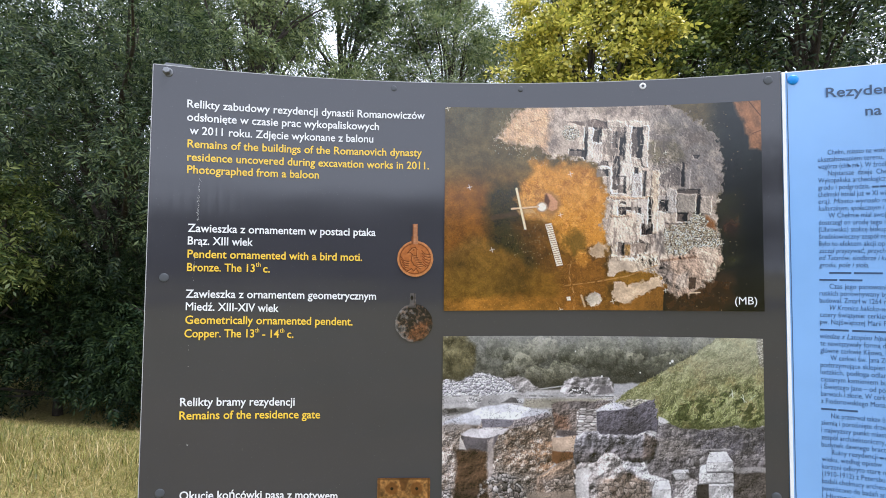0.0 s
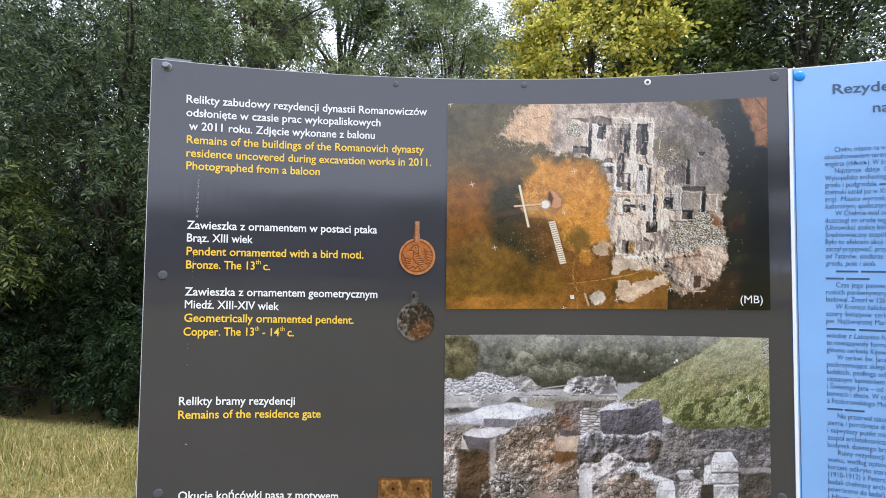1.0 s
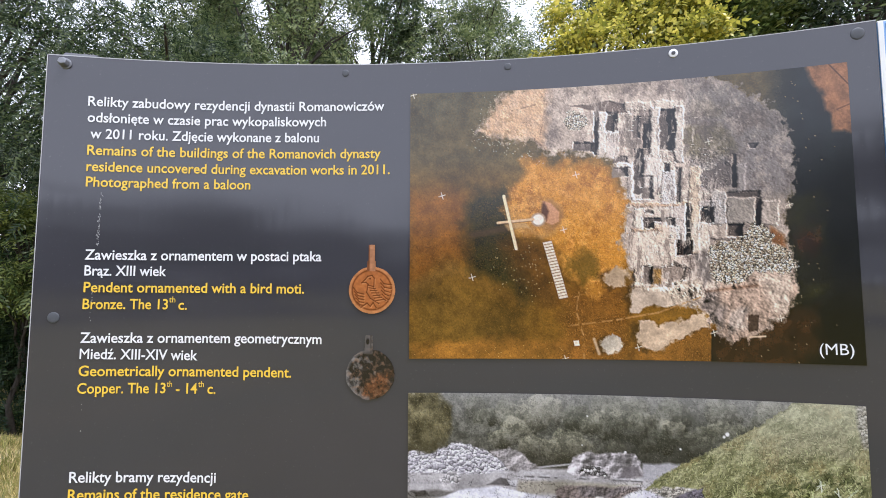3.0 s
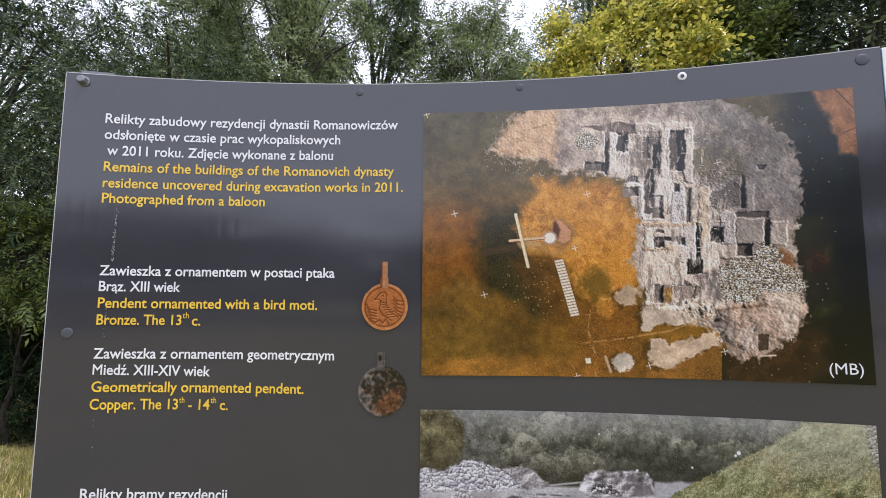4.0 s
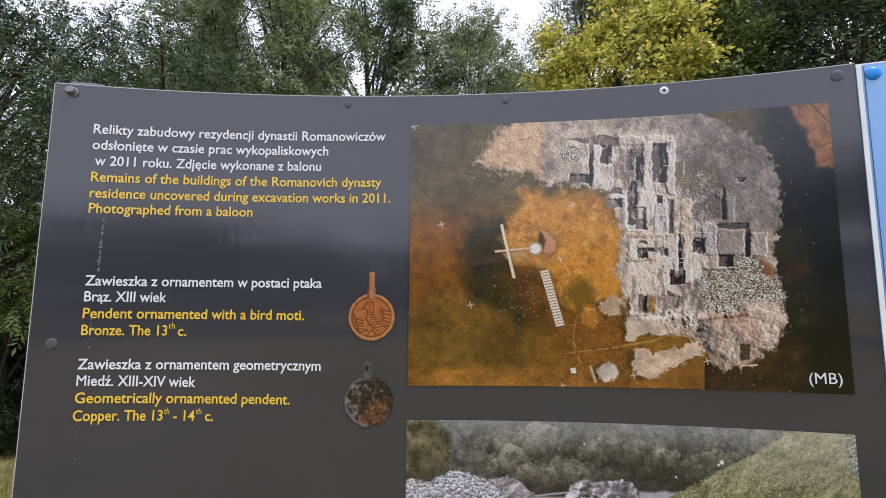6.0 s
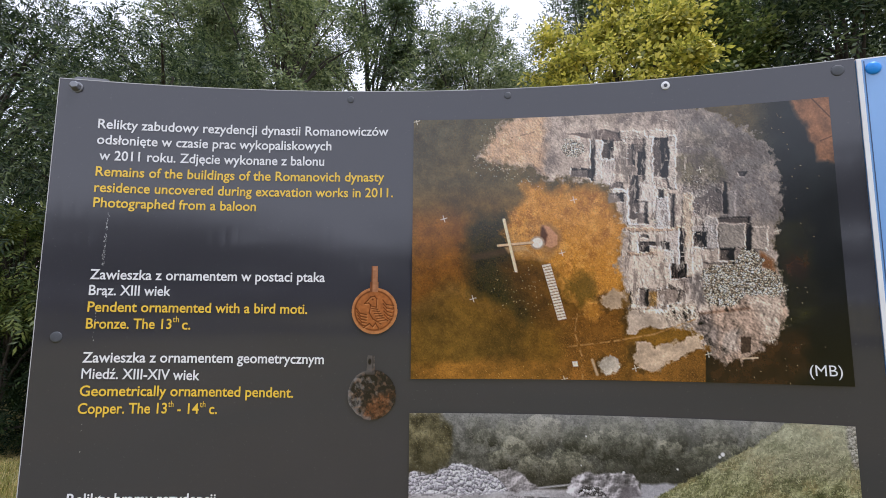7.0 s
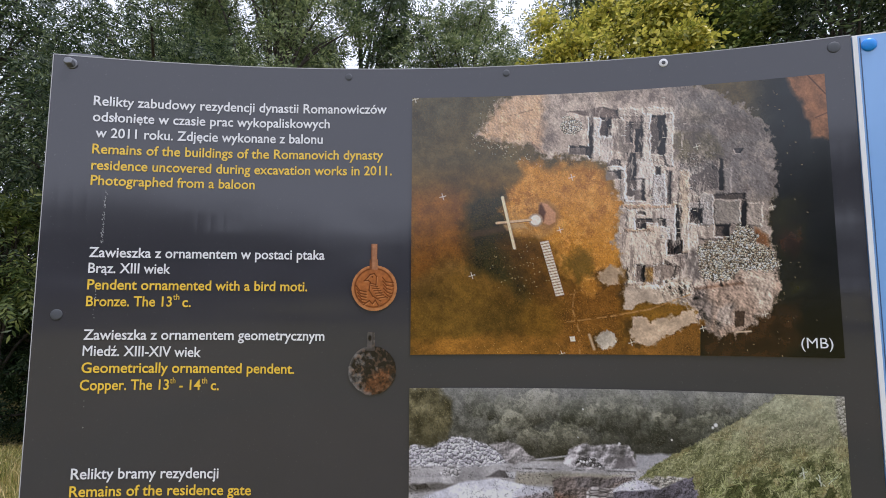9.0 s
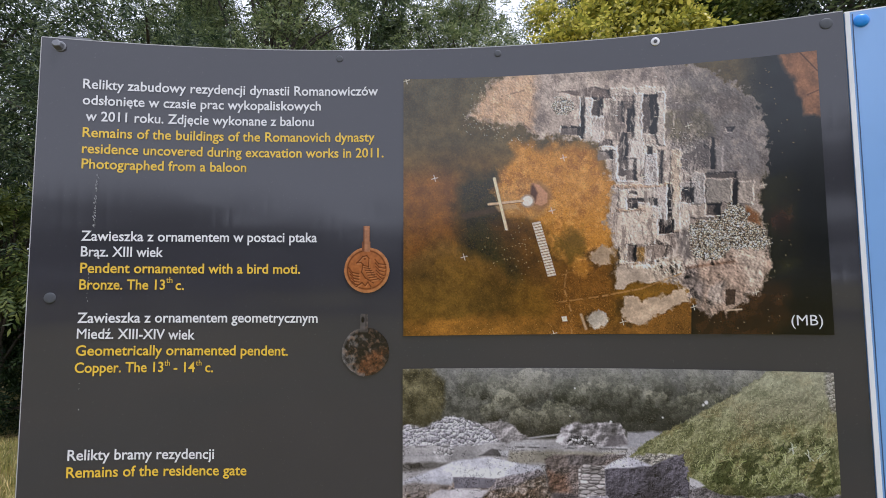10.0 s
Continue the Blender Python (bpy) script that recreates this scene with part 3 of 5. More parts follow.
class Picture:
    """A grid of ink cells whose picture coordinates X, Y are those of the sketch it is painted from."""

    def __init__(self, w, h, tl=(0, 0), tr=(1, 0), br=(1, 1), bl=(0, 1), warp=None):
        s, t = np.meshgrid(np.linspace(0, 1, w), np.linspace(0, 1, h))
        if warp is None:
            quad = [np.array(c, float) for c in (tl, tr, br, bl)]
            P = ((1 - s) * (1 - t))[..., None] * quad[0] + (s * (1 - t))[..., None] * quad[1] + (s * t)[..., None] * quad[2] + ((1 - s) * t)[..., None] * quad[3]
            self.X, self.Y = P[..., 0], P[..., 1]
        else:      # a smooth bend: powers of s and t
            self.X, self.Y = (sum(c[i][j] * s ** i * t ** j for i in range(4) for j in range(3)) for c in warp)
        self.s, self.t = s, t
        self.w, self.h = w, h
        self.C = np.zeros((h, w, 3))

    @staticmethod
    def window(mask):
        """The rows and columns where a mask is not empty."""
        r, c = np.flatnonzero(mask.any(1)), np.flatnonzero(mask.any(0))
        return (slice(r[0], r[-1] + 1), slice(c[0], c[-1] + 1)) if len(r) else (slice(0, 1), slice(0, 1))

    def lay(self, mask, rgb, a=1.0):
        m = (np.clip(mask, 0, 1) * a)[..., None]
        self.C = self.C * (1 - m) + np.asarray(rgb, float) * m

    def poly(self, pts, soft=4.0, rough=0.0, grain=25.0, seed=3):
        xs, ys = [q[0] for q in pts], [q[1] for q in pts]
        m = soft + rough
        win = self.window((self.X > min(xs) - m) & (self.X < max(xs) + m) & (self.Y > min(ys) - m) & (self.Y < max(ys) + m))
        X0, Y0 = self.X[win], self.Y[win]
        X, Y = X0, Y0
        if rough:
            X = X0 + rough * (fbm(X0, Y0, grain, seed) - 0.5) * 2
            Y = Y0 + rough * (fbm(X0, Y0, grain, seed + 5) - 0.5) * 2
        inside = np.zeros(X.shape, bool)
        dist = np.full(X.shape, 1e9)
        for (ax, ay), (bx, by) in zip(pts, pts[1:] + pts[:1]):
            hit = ((ay > Y) != (by > Y)) & (X < (bx - ax) * (Y - ay) / ((by - ay) or 1e-9) + ax)
            inside ^= hit
            ex, ey = bx - ax, by - ay
            f = np.clip(((X - ax) * ex + (Y - ay) * ey) / (ex * ex + ey * ey + 1e-9), 0, 1)
            dist = np.minimum(dist, np.hypot(X - ax - f * ex, Y - ay - f * ey))
        out = np.zeros(self.X.shape)
        out[win] = np.clip(0.5 + np.where(inside, dist, -dist) / soft, 0, 1)
        return out

    def box(self, x0, y0, x1, y1, soft=3.0, rough=2.5):
        return self.poly([(x0, y0), (x1, y0), (x1, y1), (x0, y1)], soft, rough, 9)

    def disc(self, cx, cy, rx, ry, soft=3.0, rough=0.0, seed=3):
        n = rough * (fbm(self.X, self.Y, 12, seed) - 0.5) * 2 if rough else 0
        r = np.hypot((self.X - cx) / rx, (self.Y - cy) / ry)
        return np.clip(0.5 + ((1 - r) * min(rx, ry) + n) / soft, 0, 1)

    def line(self, x0, y0, x1, y1, wide, soft=2.0):
        ex, ey = x1 - x0, y1 - y0
        f = np.clip(((self.X - x0) * ex + (self.Y - y0) * ey) / (ex * ex + ey * ey), 0, 1)
        d = np.hypot(self.X - x0 - f * ex, self.Y - y0 - f * ey)
        return np.clip(0.5 + (wide / 2 - d) / soft, 0, 1)

    def shade(self, mask, scale, amount, seed, octaves=4):
        k = 1 + amount * (fbm(self.X, self.Y, scale, seed, octaves) - 0.5) * 2
        m = np.clip(mask, 0, 1)[..., None]
        self.C = self.C * (1 - m + m * k[..., None])

    def relief(self, mask, scale, amount, seed, octaves=4, fall=0.42):
        """Lumps lit from the upper left, as broken ground shows in a photograph."""
        hgt = fbm(self.X, self.Y, scale, seed, octaves, fall)
        gy, gx = np.gradient(hgt)
        k = 1 + amount * np.clip((gx + 1.3 * gy) * 4.5, -0.55, 0.55)
        m = np.clip(mask, 0, 1)[..., None]
        self.C = self.C * (1 - m + m * k[..., None])

    def bumps(self, mask, scale, amount, seed):
        """Rough lumps lit from the upper left at three sizes, as broken ground shows in a photograph."""
        win = self.window(mask)
        X, Y = self.X[win], self.Y[win]
        k = np.zeros(X.shape)
        for f, a in ((3.2, 0.45), (1.0, 0.4), (0.45, 0.25)):
            g = fbm(X, Y, scale * f, seed + int(10 * f), 2, 0.5)
            e = 0.22 * scale * f
            k += a * (g - fbm(X - e, Y - 1.3 * e, scale * f, seed + int(10 * f), 2, 0.5)) * 3.2
        self.C[win] *= (1 + 0.42 * amount * np.tanh(1.6 * k) * np.clip(mask[win], 0, 1))[..., None]

    def low_sun(self, mask, H, slope, dark, reach):
        """Light from the right over a field of heights: slopes lit or dim, and cast shade."""
        gy, gx = np.gradient(H)
        lit = 1 + 0.42 * np.tanh(0.9 * (0.6 * gy - gx))
        shade = np.zeros(H.shape)
        for k in range(1, reach + 1):
            over = np.roll(np.roll(H, -k, 1), k // 3, 0) - H - slope * 6 * k
            shade = np.maximum(shade, np.clip(over / 2.5, 0, 1))
        m = np.clip(mask, 0, 1)
        self.C = self.C * (1 - m + m * lit * (1 - dark * shade))[..., None]

    def stones(self, mask, size, dark, light, seed, joint=0.6):
        """Loose stones, each with a lit top and a dim underside."""
        win = self.window(mask)
        X, Y = self.X[win], self.Y[win]
        wx = X + 0.7 * size * (fbm(X, Y, size * 1.6, seed) - 0.5) * 2
        wy = Y + 0.7 * size * (fbm(X, Y, size * 1.6, seed + 3) - 0.5) * 2
        edge, tone, ox, oy = cells(wx, wy, size, seed)
        m = np.clip(mask[win], 0, 1)
        tone = 0.15 + 0.85 * tone
        col = np.asarray(dark)[None, None] * (1 - tone)[..., None] + np.asarray(light)[None, None] * tone[..., None]
        lit = 1.0 - 0.62 * np.clip(oy + 0.35 * ox, -0.45, 0.7)
        col = col * (lit * (1 - joint * (1 - edge) ** 1.5))[..., None]
        self.C[win] = self.C[win] * (1 - m[..., None]) + col * m[..., None]

    def dabs(self, mask, n, length, turn, spread, dark, light, seed, a=0.7):
        """Many short strokes of ink where the mask lies: leaves, blades, flecks. turn: 90 is upright."""
        rng = np.random.default_rng(seed)
        n = int(n * self.w * self.h / 330000)
        i, j = rng.integers(0, self.w, n), rng.integers(0, self.h, n)
        ok = np.clip(mask, 0, 1)[j, i] > rng.random(n)
        i, j = i[ok], j[ok]
        w = np.radians(turn + rng.uniform(-spread, spread, len(i)))
        f = rng.random((len(i), 1))
        col = np.asarray(dark, float) * (1 - f) + np.asarray(light, float) * f
        reach = length * rng.uniform(0.5, 1.2, len(i))
        for k in range(int(length * 1.2) + 1):
            on = reach >= k
            x = np.clip(np.rint(i + np.cos(w) * k).astype(int), 0, self.w - 1)[on]
            y = np.clip(np.rint(j - np.sin(w) * k).astype(int), 0, self.h - 1)[on]
            self.C[y, x] = self.C[y, x] * (1 - a) + col[on] * a

    def form(self, mask, reach=6, lift=0.35, drop=0.5):
        """Gives a lump its body: a lit upper rim, a dim lower one, and a dark foot below it."""
        m = np.clip(mask, 0, 1)
        for k in range(1, reach + 1):
            down, lift_m = np.vstack([m[:1].repeat(k, 0), m[:-k]]), np.vstack([m[k:], m[-1:].repeat(k, 0)])
            up = np.clip(m - down, 0, 1) / reach
            low = np.clip(m - lift_m, 0, 1) / reach
            foot = np.clip(down - m, 0, 1) / reach
            self.C = self.C * (1 + lift * up - drop * low - drop * 0.9 * foot)[..., None]

    def grain(self, mask, amount, seed):
        """Fine uneven tone at two sizes, as print and camera give it."""
        rng = np.random.default_rng(seed)
        a = rng.normal(0, 1, (self.h, self.w))
        b = rng.normal(0, 1, (self.h + 2, self.w + 2))
        b = (b[:-2, :-2] + b[1:-1, 1:-1] + b[2:, 2:] + b[:-2, 2:] + b[2:, :-2] + b[1:-1, :-2] + b[1:-1, 2:] + b[:-2, 1:-1] + b[2:, 1:-1]) / 3
        k = 1 + amount * np.clip(0.45 * a + 0.75 * b, -1.8, 1.8)
        m = np.clip(mask, 0, 1)[..., None]
        self.C = self.C * (1 - m + m * k[..., None])

    def crowns(self, mask, n, x0, x1, y0, y1, size, dark, light, seed, ragged):
        """Rounded tree crowns one in front of another, each lit from above, made of leafy dabs."""
        rng = np.random.default_rng(seed)
        spots = sorted(((rng.uniform(x0, x1), rng.uniform(y0, y1), size * rng.uniform(0.6, 1.3), rng.random()) for _ in range(n)), key=lambda q: q[1])
        for k, (cx, cy, r, f) in enumerate(spots):
            m = self.disc(cx, cy, r, r * 0.9, ragged, ragged * 2, seed + k) * mask
            tone = np.asarray(dark, float) * (1 - f) + np.asarray(light, float) * f
            h = np.clip(1.0 - 0.58 * (self.Y - cy) / r - 0.15 * (self.X - cx) / r, 0.4, 1.5)
            self.C = self.C * (1 - m[..., None]) + (tone[None, None] * h[..., None]) * m[..., None]

    def sharpen(self, k):
        """Crisps the edges of the print."""
        q = np.pad(self.C, ((1, 1), (1, 1), (0, 0)), mode="edge")
        soft = sum(q[i:i + self.h, j:j + self.w] for i in range(3) for j in range(3)) / 9
        self.C = self.C + k * (self.C - soft)

    def contrast(self, k, pivot=115.0):
        self.C = pivot + (self.C - pivot) * k

    def tint(self, r, g, b):
        self.C = self.C * np.array([r, g, b])

    def put(self, name, u0, u1, v_top0, v_top1, v_bot0, v_bot1, parent, label, proud, keep=None):
        """Lays the picture on the board between u0 and u1; the heights are those of its left and right corners."""
        s, t = self.s, self.t
        U = u0 + (u1 - u0) * s
        V = (v_top0 + (v_top1 - v_top0) * s) * (1 - t) + (v_bot0 + (v_bot1 - v_bot0) * s) * t
        P = on_arc(U, V, proud).reshape(-1, 3)
        i = np.arange(self.w * self.h).reshape(self.h, self.w)
        F = np.stack([i[:-1, :-1], i[1:, :-1], i[1:, 1:], i[:-1, 1:]], -1)
        F = F.reshape(-1, 4) if keep is None else F[keep[:-1, :-1]]
        ob = raw_part(name, P, F, PRINT, parent, label)
        c = np.clip(self.C, 0, 255) / 255
        c = 0.72 * np.where(c < 0.04045, c / 12.92, ((c + 0.055) / 1.055) ** 2.4)
        rgba = np.concatenate([c, np.ones(c.shape[:2] + (1,))], -1).reshape(-1, 4)
        at = ob.data.color_attributes.new("ink", "FLOAT_COLOR", "POINT")
        at.data.foreach_set("color", rgba.astype(np.float32).ravel())
        return ob


def aerial_photo():
    """The dig from above: broken light ground with trenches and walls in low sun, ochre grass, dark scrub."""
    p = Picture(620, 410, warp=(((729.9, -5.7, -0.4), (663.5, 41.1, 2.9), (-8.4, -3.7, -0.6), (87.6, 12.6, 1.5)),
                                ((218.4, 433.8, 29.2), (-5.8, 3.4, 0.7), (-25.8, 34.8, 4.2), (-9.6, 11.3, 2.8))))
    X, Y = p.X, p.Y
    one = np.ones(X.shape)
    band = lambda v, lo, hi: np.clip((v - lo) / (hi - lo), 0, 1)
    # meadow and scrub
    p.lay(one, (112, 84, 32))
    # greyer towards the top: ink includes some of the board's sky reflection
    p.lay(band(Y, 400, 330), (98, 91, 66), 0.95)
    p.lay(p.poly([(725, 205), (900, 205), (840, 260), (725, 290)], 60, 24, 60), (90, 91, 77), 0.7)
    p.lay(p.poly([(725, 395), (800, 380), (835, 420), (820, 500), (725, 560)], 34, 16, 60), (132, 88, 32), 0.75)
    p.lay(p.poly([(725, 560), (800, 522), (900, 560), (935, 600), (900, 660), (725, 660)], 50, 16, 50), (106, 84, 36), 0.85)
    p.lay(p.poly([(838, 375), (870, 385), (905, 380), (905, 470), (940, 540), (930, 580), (880, 545), (830, 520), (822, 470)], 26, 18, 30), (48, 50, 30), 0.85)
    p.lay(p.poly([(885, 470), (960, 480), (1000, 580), (960, 585), (910, 545)], 26, 14, 30), (92, 66, 32), 0.7)
    p.lay(p.poly([(725, 655), (900, 645), (1040, 655), (1040, 700), (725, 700)], 16, 12, 24), (156, 112, 48), 0.75)
    p.lay(p.poly([(1000, 560), (1110, 560), (1110, 700), (1000, 700)], 40, 20, 30), (122, 84, 36), 0.8)
    p.lay(p.poly([(1120, 640), (1260, 620), (1260, 700), (1100, 700)], 14, 12, 20), (116, 82, 36), 0.85)
    p.lay(p.line(725, 560, 800, 520, 14, 22), (140, 116, 70), 0.35)
    p.lay(p.line(800, 520, 930, 585, 12, 22), (128, 102, 56), 0.35)
    p.shade(one, 70, 0.34, 5, 6)
    p.shade(one, 14, 0.22, 15, 4)
    p.dabs(one, 90000, 1, 0, 90, (60, 50, 26), (158, 122, 62), 6, 0.22)
    p.C = p.C * (1 + 0.10 * band(X, 900, 1000) * band(Y, 560, 620) * (X < 1253))[..., None]
    p.dabs(p.poly([(725, 662), (1040, 655), (1040, 690), (725, 690)], 10), 2600, 1, 90, 60, (180, 140, 76), (226, 190, 120), 7, 0.55)
    p.dabs(p.poly([(870, 490), (950, 490), (970, 575), (890, 560)], 34), 5000, 1, 0, 90, (176, 160, 110), (222, 206, 160), 19, 0.6)
    tan = p.poly([(900, 425), (925, 370), (930, 342), (1000, 335), (1070, 348), (1100, 400), (1112, 470), (1100, 520), (1060, 570), (1010, 540), (975, 470), (925, 460)], 26, 24, 24)
    p.lay(tan, (204, 148, 60), 0.95)
    p.lay(p.poly([(900, 420), (945, 400), (985, 415), (1000, 450), (960, 470), (910, 462)], 12, 10, 16), (182, 146, 96), 0.75)
    p.lay(tan * band(fbm(X, Y, 22, 7, 5, 0.7), 0.46, 0.70), (146, 98, 40), 0.7)
    p.lay(tan * band(fbm(X, Y, 16, 77, 5, 0.7), 0.48, 0.70), (232, 176, 92), 0.75)
    p.dabs(tan, 90000, 1, 90, 80, (116, 78, 30), (246, 194, 112), 8, 0.36)
    p.dabs(tan * band(fbm(X, Y, 12, 78), 0.52, 0.6), 9000, 1, 0, 90, (96, 64, 30), (130, 88, 40), 79, 0.5)
    p.lay(p.disc(1030, 520, 24, 30, 18, 16), (98, 82, 30), 0.75)
    p.dabs(p.disc(1030, 520, 30, 34, 14, 10), 5000, 1, 0, 90, (64, 56, 22), (150, 118, 50), 80, 0.5)
    low = p.poly([(1000, 575), (1100, 560), (1110, 700), (1000, 700)], 24, 18, 22) + p.poly([(1150, 650), (1250, 630), (1252, 700), (1120, 700)], 12, 10)
    p.dabs(low, 70000, 1, 90, 80, (64, 46, 22), (196, 142, 70), 9, 0.45)
    # dark scrub on the far side
    scrub = np.maximum(band(X, 1330, 1400), p.poly([(1253, 636), (1420, 600), (1560, 600), (1560, 720), (1253, 720)], 3))
    p.lay(scrub, (14, 17, 14))
    # bluish sky reflection over the upper scrub, painted as ink
    p.lay(scrub * band(Y, 420, 260), (32, 40, 44), 0.8)
    p.lay(scrub * p.poly([(1380, 400), (1440, 400), (1450, 560), (1400, 600), (1375, 480)], 26, 24, 26), (44, 44, 22), 0.85)
    p.lay(scrub * p.poly([(1256, 636), (1380, 610), (1430, 600), (1440, 660), (1400, 710), (1256, 710)], 30, 20, 24), (66, 46, 28), 0.9)
    p.lay(scrub * p.disc(1415, 480, 18, 26, 16, 14), (74, 44, 32), 0.6)
    p.shade(scrub, 26, 0.5, 16)
    p.dabs(scrub, 26000, 1, 0, 90, (6, 9, 8), (58, 52, 34), 10, 0.40)
    p.dabs(scrub * band(X, 1480, 1400), 700, 1, 0, 90, (120, 112, 90), (170, 160, 130), 20, 0.6)
    corner = p.poly([(1402, 182), (1480, 170), (1488, 292), (1456, 292), (1442, 262), (1428, 226)], 12, 12)
    p.lay(corner, (160, 116, 82), 0.9)
    p.shade(corner, 14, 0.3, 61)
    p.lay(p.line(1440, 178, 1476, 214, 2, 2), (70, 48, 36), 0.7)
    p.lay(p.line(1458, 256, 1482, 246, 2, 2), (70, 48, 36), 0.6)
    # bared ground
    dig = p.poly([(846, 285), (872, 255), (884, 228), (930, 210), (1000, 196), (1130, 182), (1210, 186), (1262, 204), (1310, 228), (1338, 246), (1374, 285), (1386, 330), (1386, 380), (1374, 440), (1392, 520), (1396, 560), (1386, 604), (1340, 640), (1285, 652), (1254, 628), (1230, 600), (1150, 560), (1112, 560), (1108, 510), (1094, 480), (1106, 420), (1092, 370), (1075, 328), (1040, 324), (960, 322), (946, 300), (900, 300)], 11, 15, 10)
    p.lay(dig, (188, 178, 171))
    p.lay(dig * p.poly([(850, 290), (884, 226), (930, 206), (962, 206), (960, 322), (944, 300), (896, 300)], 12, 9, 14), (212, 184, 156), 0.9)
    p.lay(dig * p.poly([(1195, 180), (1400, 180), (1400, 410), (1290, 405), (1200, 330)], 14, 12), (150, 146, 145), 0.95)
    p.lay(dig * p.poly([(1095, 185), (1200, 180), (1200, 232), (1100, 236)], 16, 12), (156, 148, 144), 0.8)
    p.lay(dig * p.poly([(1285, 250), (1340, 250), (1345, 285), (1290, 292)], 16, 14), (126, 116, 110), 0.8)
    p.lay(dig * p.poly([(1200, 278), (1262, 272), (1285, 300), (1284, 330), (1240, 335), (1204, 330)], 10, 12), (116, 110, 88), 0.85)
    p.lay(dig * p.poly([(1210, 236), (1282, 240), (1270, 262), (1215, 262)], 14, 14), (132, 126, 112), 0.7)
    p.lay(dig * p.poly([(1300, 320), (1390, 300), (1388, 400), (1300, 400)], 14, 14), (164, 160, 163), 0.8)
    p.lay(dig * p.poly([(1000, 205), (1150, 195), (1150, 214), (1000, 222)], 8, 8), (160, 152, 142), 0.6)
    p.lay(dig * band(fbm(X, Y, 24, 13, 5, 0.7), 0.46, 0.72), (112, 104, 102), 0.72)
    p.lay(dig * band(fbm(X, Y, 18, 14, 5, 0.7), 0.46, 0.70), (226, 216, 208), 0.55)
    fringe = p.poly([(838, 300), (870, 240), (900, 215), (930, 300), (960, 330), (900, 310)], 18, 14) * band(fbm(X, Y, 7, 21), 0.52, 0.58)
    p.lay(fringe, (120, 104, 76), 0.6)
    p.dabs(p.poly([(830, 305), (858, 232), (884, 228), (900, 300), (960, 345)], 16), 9000, 1, 0, 90, (200, 182, 150), (232, 216, 190), 22, 0.7)
    p.lay(dig * p.poly([(850, 290), (884, 226), (930, 206), (968, 206), (964, 322), (944, 300), (896, 300)], 14, 9, 14), (216, 184, 152), 0.55)
    # heights of the diggings, for the low sun
    H = 3.2 * (fbm(X, Y, 18, 51) - 0.5) + 1.0 * (fbm(X, Y, 4, 52, 3) - 0.5)

    def dug(q, deep, rgb, a=0.9):
        nonlocal H
        p.lay(q, rgb, a)
        H = H - deep * q

    def built(q, tall, rgb, a=0.8):
        nonlocal H
        p.lay(q, rgb, a)
        H = H + tall * q * (0.75 + 0.5 * fbm(X, Y, 5, 53))

    smoke = p.poly([(1098, 262), (1140, 262), (1146, 300), (1132, 335), (1108, 340), (1098, 300)], 9, 9, 12)
    dug(smoke, 2, (116, 110, 106), 0.85)
    dug(p.poly([(1006, 245), (1046, 240), (1070, 235), (1098, 240), (1102, 256), (1086, 256), (1052, 253), (1040, 250)], 3, 4), 2, (104, 94, 90))
    for x0, y0, x1, y1, deep, g in ((1011, 306, 1050, 321, 7, 92), (1046, 252, 1053, 326, 6, 78), (1067, 255, 1086, 288, 7, 66), (1112, 262, 1124, 300, 4, 96), (1128, 276, 1143, 316, 5, 92), (1115, 318, 1131, 404, 6, 76), (1131, 365, 1148, 404, 5, 98),
                                    (1158, 250, 1185, 320, 6, 74), (1166, 344, 1176, 358, 5, 70), (1187, 352, 1196, 412, 4, 108), (1078, 350, 1104, 366, 4, 128), (1080, 331, 1104, 341, 4, 96), (1132, 438, 1150, 455, 6, 60), (1150, 437, 1187, 444, 6, 46), (1173, 443, 1187, 451, 6, 40)):
        dug(p.box(x0, y0, x1, y1, 3, 3), deep, (g + 6, g, g - 2))
    for x0, y0, x1, y1, deep, g in ((1205, 414, 1214, 486, 5, 74), (1190, 477, 1217, 502, 9, 26), (1230, 420, 1253, 445, 9, 26), (1133, 424, 1149, 430, 3, 90), (1134, 521, 1149, 552, 5, 96), (1283, 330, 1290, 386, 4, 92), (1275, 393, 1332, 403, 4, 92), (1276, 448, 1303, 470, 6, 76), (1324, 404, 1333, 452, 4, 70), (1246, 474, 1304, 479, 3, 110)):
        dug(p.box(x0, y0, x1, y1, 3, 3), deep, (g + 6, g - 1, g - 4))
    dug(p.poly([(1222, 364), (1262, 342), (1284, 350), (1284, 386), (1250, 396), (1226, 386)], 6, 8), 3, (112, 106, 106), 0.85)
    dug(p.poly([(1310, 312), (1328, 311), (1322, 320), (1314, 320)], 2, 2), 4, (92, 88, 90))
    dug(p.disc(1186, 534, 22, 17, 6, 7), 5, (136, 126, 120), 0.85)
    p.lay(p.box(1102, 528, 1118, 551, 5, 4) + p.box(1150, 526, 1165, 551, 5, 4), (118, 92, 48), 0.85)
    p.lay(p.poly([(1350, 455), (1376, 470), (1380, 492), (1352, 482)], 7, 6), (120, 78, 40), 0.85)
